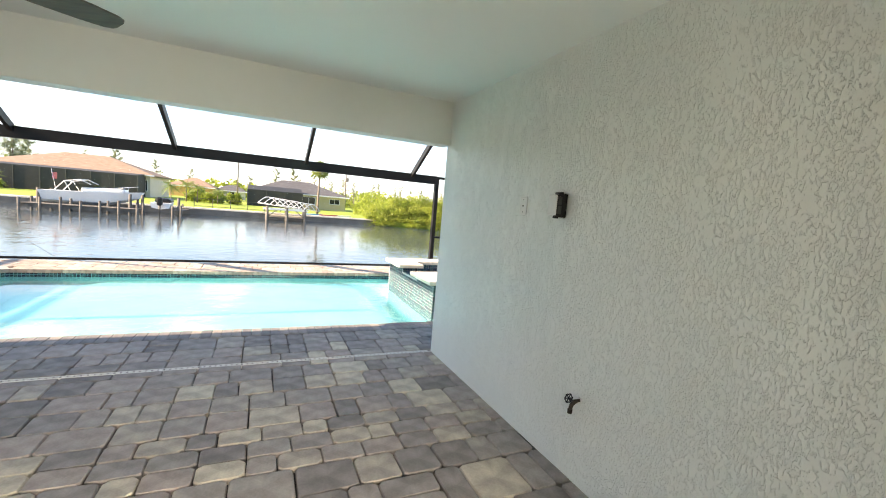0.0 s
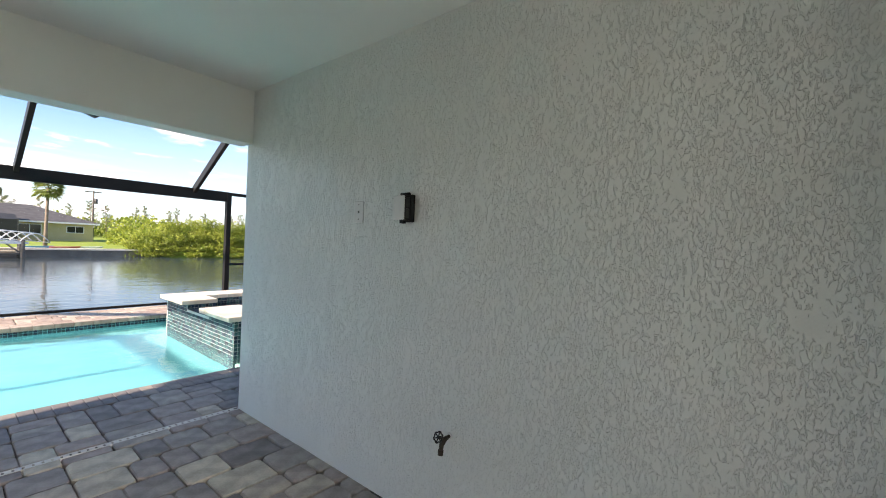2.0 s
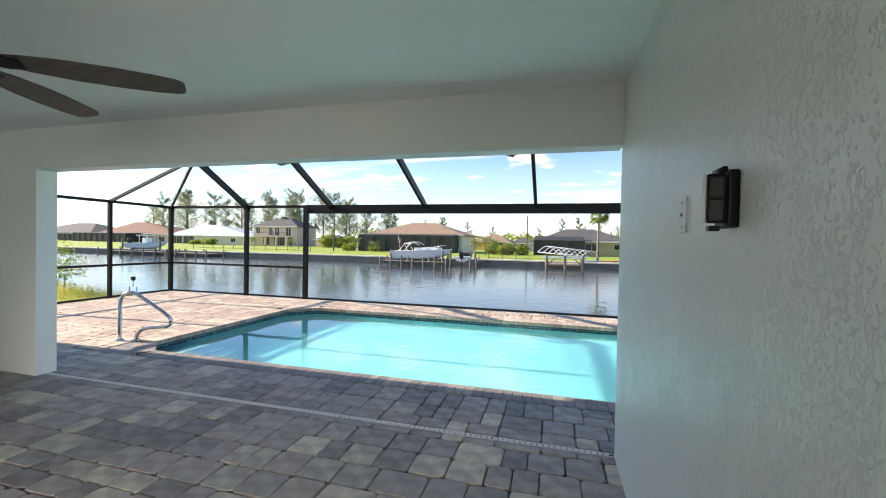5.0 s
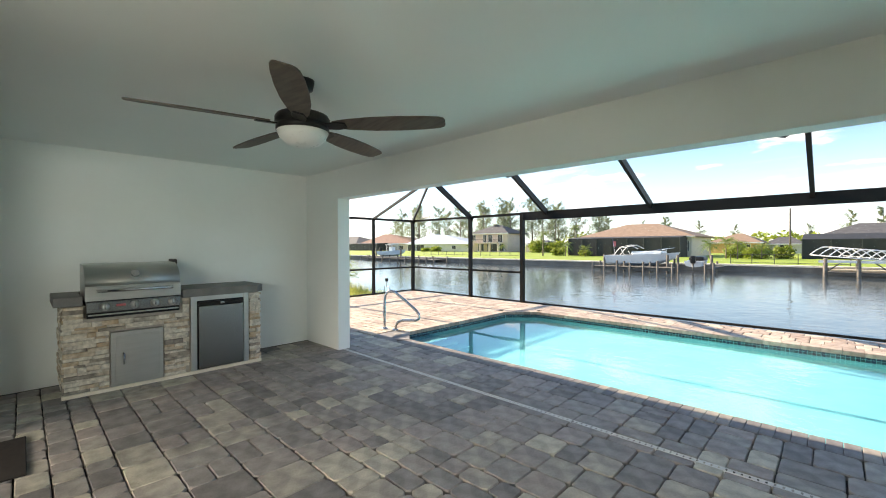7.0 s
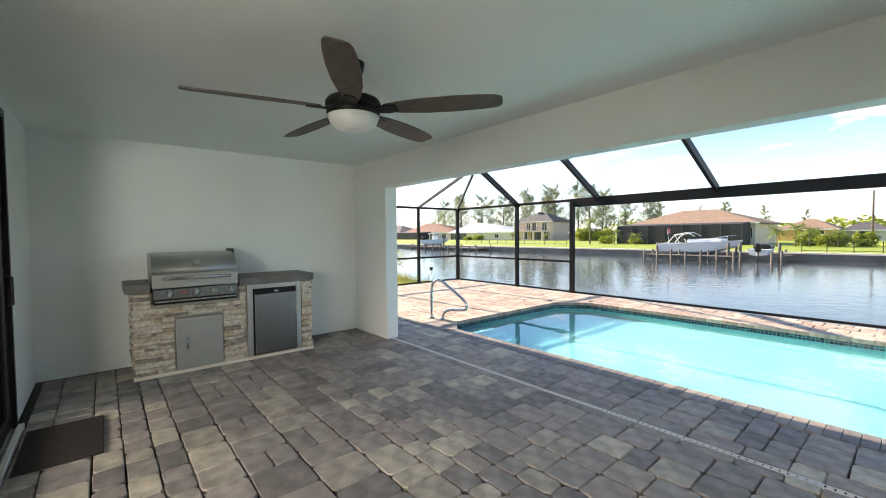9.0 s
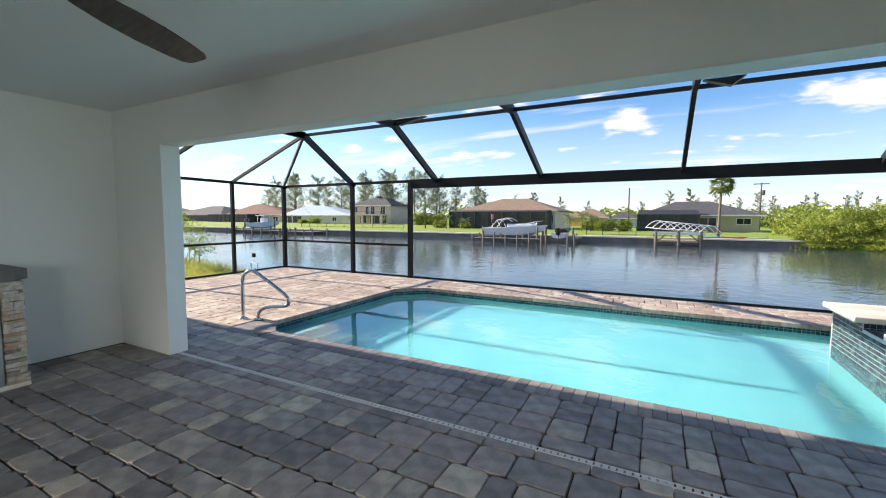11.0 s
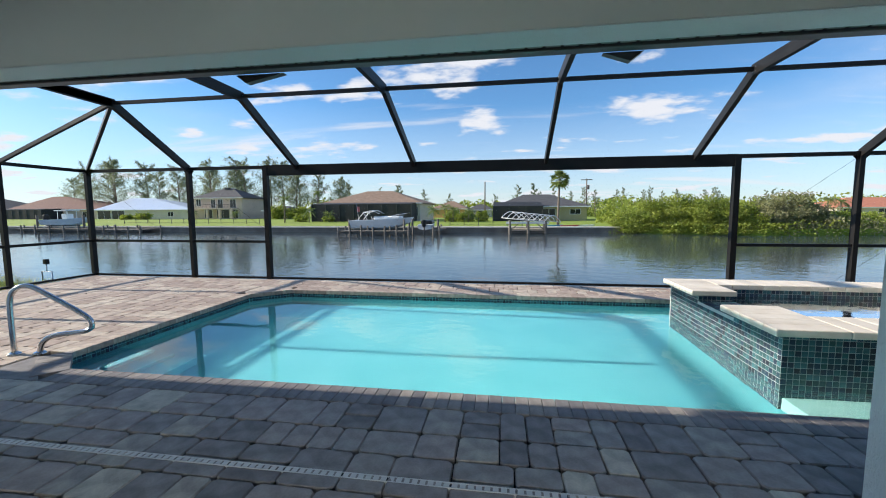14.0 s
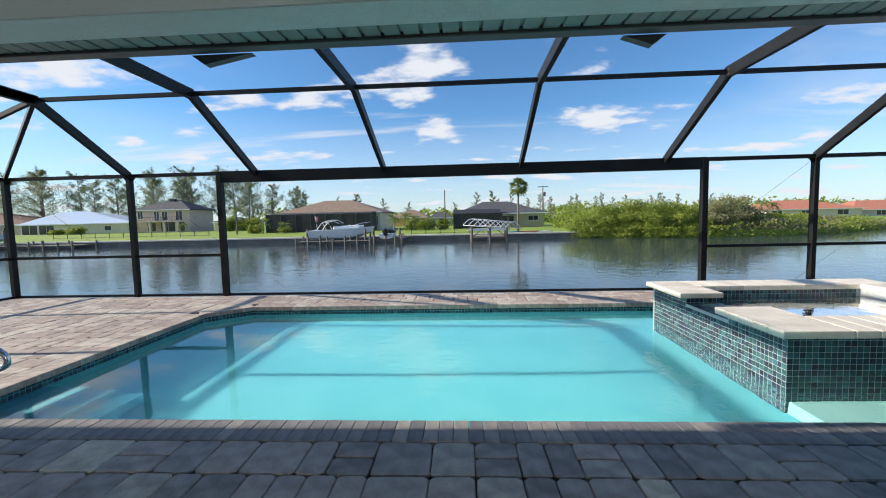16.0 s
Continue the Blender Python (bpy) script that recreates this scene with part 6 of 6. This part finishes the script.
rp = random.Random(9)
n = 93
xs = [-3.62 + 0.0925 * (k + 0.5) for k in range(n)]
# near row takes the shade-toned grey, left and far rows the sun-toned tan
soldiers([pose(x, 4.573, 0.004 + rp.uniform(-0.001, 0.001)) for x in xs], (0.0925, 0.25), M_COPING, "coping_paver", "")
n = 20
soldiers([pose(PX0 - 0.11, PY0 + 0.36 + (PY1 - 0.45 - PY0 - 0.36) * (k + 0.5) / n, 0.004, 0, 0, 90) for k in range(n)], ((PY1 - PY0 - 0.81) / n, 0.26), M_SUNCOPING, "coping_stone", "")
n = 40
soldiers([pose(PX0 + 0.5 + (PX1 - PX0 - 0.5) * (k + 0.5) / n, PY1 + 0.11, 0.004) for k in range(n)], ((PX1 - PX0 - 0.5) / n, 0.26), M_SUNCOPING, "coping_stone", "")
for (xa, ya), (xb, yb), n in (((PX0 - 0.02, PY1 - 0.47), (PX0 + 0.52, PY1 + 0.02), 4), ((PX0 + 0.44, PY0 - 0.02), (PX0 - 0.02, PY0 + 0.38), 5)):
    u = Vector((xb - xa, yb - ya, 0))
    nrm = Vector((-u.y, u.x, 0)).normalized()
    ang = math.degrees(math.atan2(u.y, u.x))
    soldiers([Matrix.Translation(Vector((xa, ya, 0.006)) + u * (k + 0.5) / n + nrm * 0.11) @ pose(0, 0, 0, 0, 0, ang) for k in range(n)], (u.length / n, 0.25), M_SUNCOPING if n == 4 else M_COPING, "coping_stone", "")

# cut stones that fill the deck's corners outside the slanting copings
for tri, mat in ((((-4.272, 7.93), (-3.62, 8.538), (-4.272, 8.538)), M_SUNCOPING), (((-4.272, 4.95), (-4.272, 4.452), (-3.622, 4.452)), M_COPING)):
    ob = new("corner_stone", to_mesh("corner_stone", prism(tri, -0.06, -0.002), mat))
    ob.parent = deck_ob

# waterline mosaic, joined
band = []
for j in range(2):
    z = -0.062 - PITCH * j
    band += [((PX0 + 0.5 + PITCH * (k + 0.5), PY1 - 0.001, z), 0) for k in range(132)]
    band += [((PX0 + 0.001, PY0 + 0.36 + PITCH * (k + 0.5), z), 90) for k in range(58)]
    u = Vector((0.5, 0.45, 0))
    band += [((PX0 + u.x * (k + 0.5) / 14 + 0.001, PY1 - 0.45 + u.y * (k + 0.5) / 14 - 0.001, z), math.degrees(math.atan2(u.y, u.x))) for k in range(14)]
tile_field(None, (0, 0, 0), band, "waterline_tiles", "dark green-blue mosaic band along the pool's waterline")

def layout(nx, ny, seed):
    """Courses two to four modules deep, of pavers in a few widths; in the deepest some are split in two: (column, row, columns, rows)."""
    r = random.Random(seed)
    out, j = [], 0
    while j < ny:
        deep = min(r.choice((2, 3, 3, 4, 2, 3, 4)), ny - j)
        if 0 < ny - j - deep < 2:
            deep = ny - j
        i = -r.randrange(3)
        while i < nx:
            w = r.choice((3, 3, 2, 4)) if deep != 2 else r.choice((3, 3, 2))
            a, b = max(i, 0), min(i + w, nx)
            if 0 < nx - b < 2:
                b = nx
            if b > a:
                if deep >= 4 and r.random() < 0.45:
                    out.extend(((a, j, b - a, 2), (a, j + 2, b - a, deep - 2)))
                else:
                    out.append((a, j, b - a, deep))
            i = max(b, i + w)
        j += deep
    return out


def paver_points(w, h, r):
    """Corner-clipped top outline of a tumbled paver and its lower outline, in its own frame."""
    a, b, c = w / 2 - 0.0032, h / 2 - 0.0032, r.uniform(0.014, 0.026)
    low = [(-a + c, -b), (a - c, -b), (a, -b + c), (a, b - c), (a - c, b), (-a + c, b), (-a, b - c), (-a, -b + c)]
    low = [(x + r.uniform(-0.003, 0.003), y + r.uniform(-0.003, 0.003)) for x, y in low]
    high = [(x * (1 - 0.0055 / a), y * (1 - 0.0055 / b)) for x, y in low]
    return low, high


def paver_faces(bm, low, high, at, tilt):
    v0 = [bm.verts.new((at[0] + x, at[1] + y, -0.04)) for x, y in low]
    v1 = [bm.verts.new((at[0] + x, at[1] + y, at[2] - 0.008)) for x, y in low]
    v2 = [bm.verts.new((at[0] + x, at[1] + y, at[2] + tilt[0] * x + tilt[1] * y)) for x, y in high]
    for k in range(8):
        bm.faces.new((v0[k], v0[(k + 1) % 8], v1[(k + 1) % 8], v1[k]))
        bm.faces.new((v1[k], v1[(k + 1) % 8], v2[(k + 1) % 8], v2[k]))
    bm.faces.new(v2)


rv = random.Random(21)
PAVER = {}
GP = 4.295 / 54   # the module of the pavers


def paver_mesh(w, h, v):
    """One of three tumbled shapes of a size, made once."""
    if (w, h, v) not in PAVER:
        bm = bmesh.new()
        low, high = paver_points(w * GP, h * GP, rv)
        paver_faces(bm, low, high, (0, 0, 0), (0, 0))
        PAVER[w, h, v] = to_mesh("paver", bm, M_PAVER)
    return PAVER[w, h, v]


far_bm = bmesh.new()
parts_made = 0
OX, OY = -4.70, 0.155
for i, j, w, h in layout(161, 54, 5):
    x, y = OX + GP * (i + w / 2), OY + GP * (j + h / 2)
    if x - w * GP / 2 > X1 - 0.01 and y + h * GP / 2 < 3.69:
        continue
    if -2.2 < x < 2.6 and 1.6 < y and parts_made < 300:
        ob = new("paver", paver_mesh(w, h, rv.randrange(3)))
        ob.parent = deck_ob
        ob.matrix_local = pose(x, y, rv.uniform(-0.0025, 0.0015), rv.uniform(-0.4, 0.4), rv.uniform(-0.4, 0.4), rv.choice((0, 180)))
        parts_made += 1
    else:
        low, high = paver_points(w * GP, h * GP, rv)
        paver_faces(far_bm, low, high, (x, y, rv.uniform(-0.0025, 0.0015)), (rv.uniform(-0.006, 0.006), rv.uniform(-0.006, 0.006)))


def pave(bm, patches):
    """Level paving: (x0, y0, width, depth, seed)."""
    for ox, oy, wide, deep, seed in patches:
        for i, j, w, h in layout(round(wide / GP), round(deep / GP), seed):
            low, high = paver_points(w * GP, h * GP, rv)
            paver_faces(bm, low, high, (ox + GP * (i + w / 2), oy + GP * (j + h / 2), rv.uniform(-0.002, 0.001)), (0, 0))


pave(far_bm, ((PX1 + 0.3, 4.45, 2.9, 4.8, 8),))
tagged(part("paving", far_bm, M_PAVERS, deck_ob, "tumbled grey, brown and cream pavers"), kind="stuff")
# open deck, laid in the sun-toned copy of the pavers
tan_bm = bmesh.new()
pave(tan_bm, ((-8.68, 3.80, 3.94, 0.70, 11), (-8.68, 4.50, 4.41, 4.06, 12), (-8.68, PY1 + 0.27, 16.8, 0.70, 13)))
tagged(part("paving", tan_bm, M_SUNPAVERS, deck_ob, "pinkish tan pavers with the sunlight in their colour"), kind="stuff")
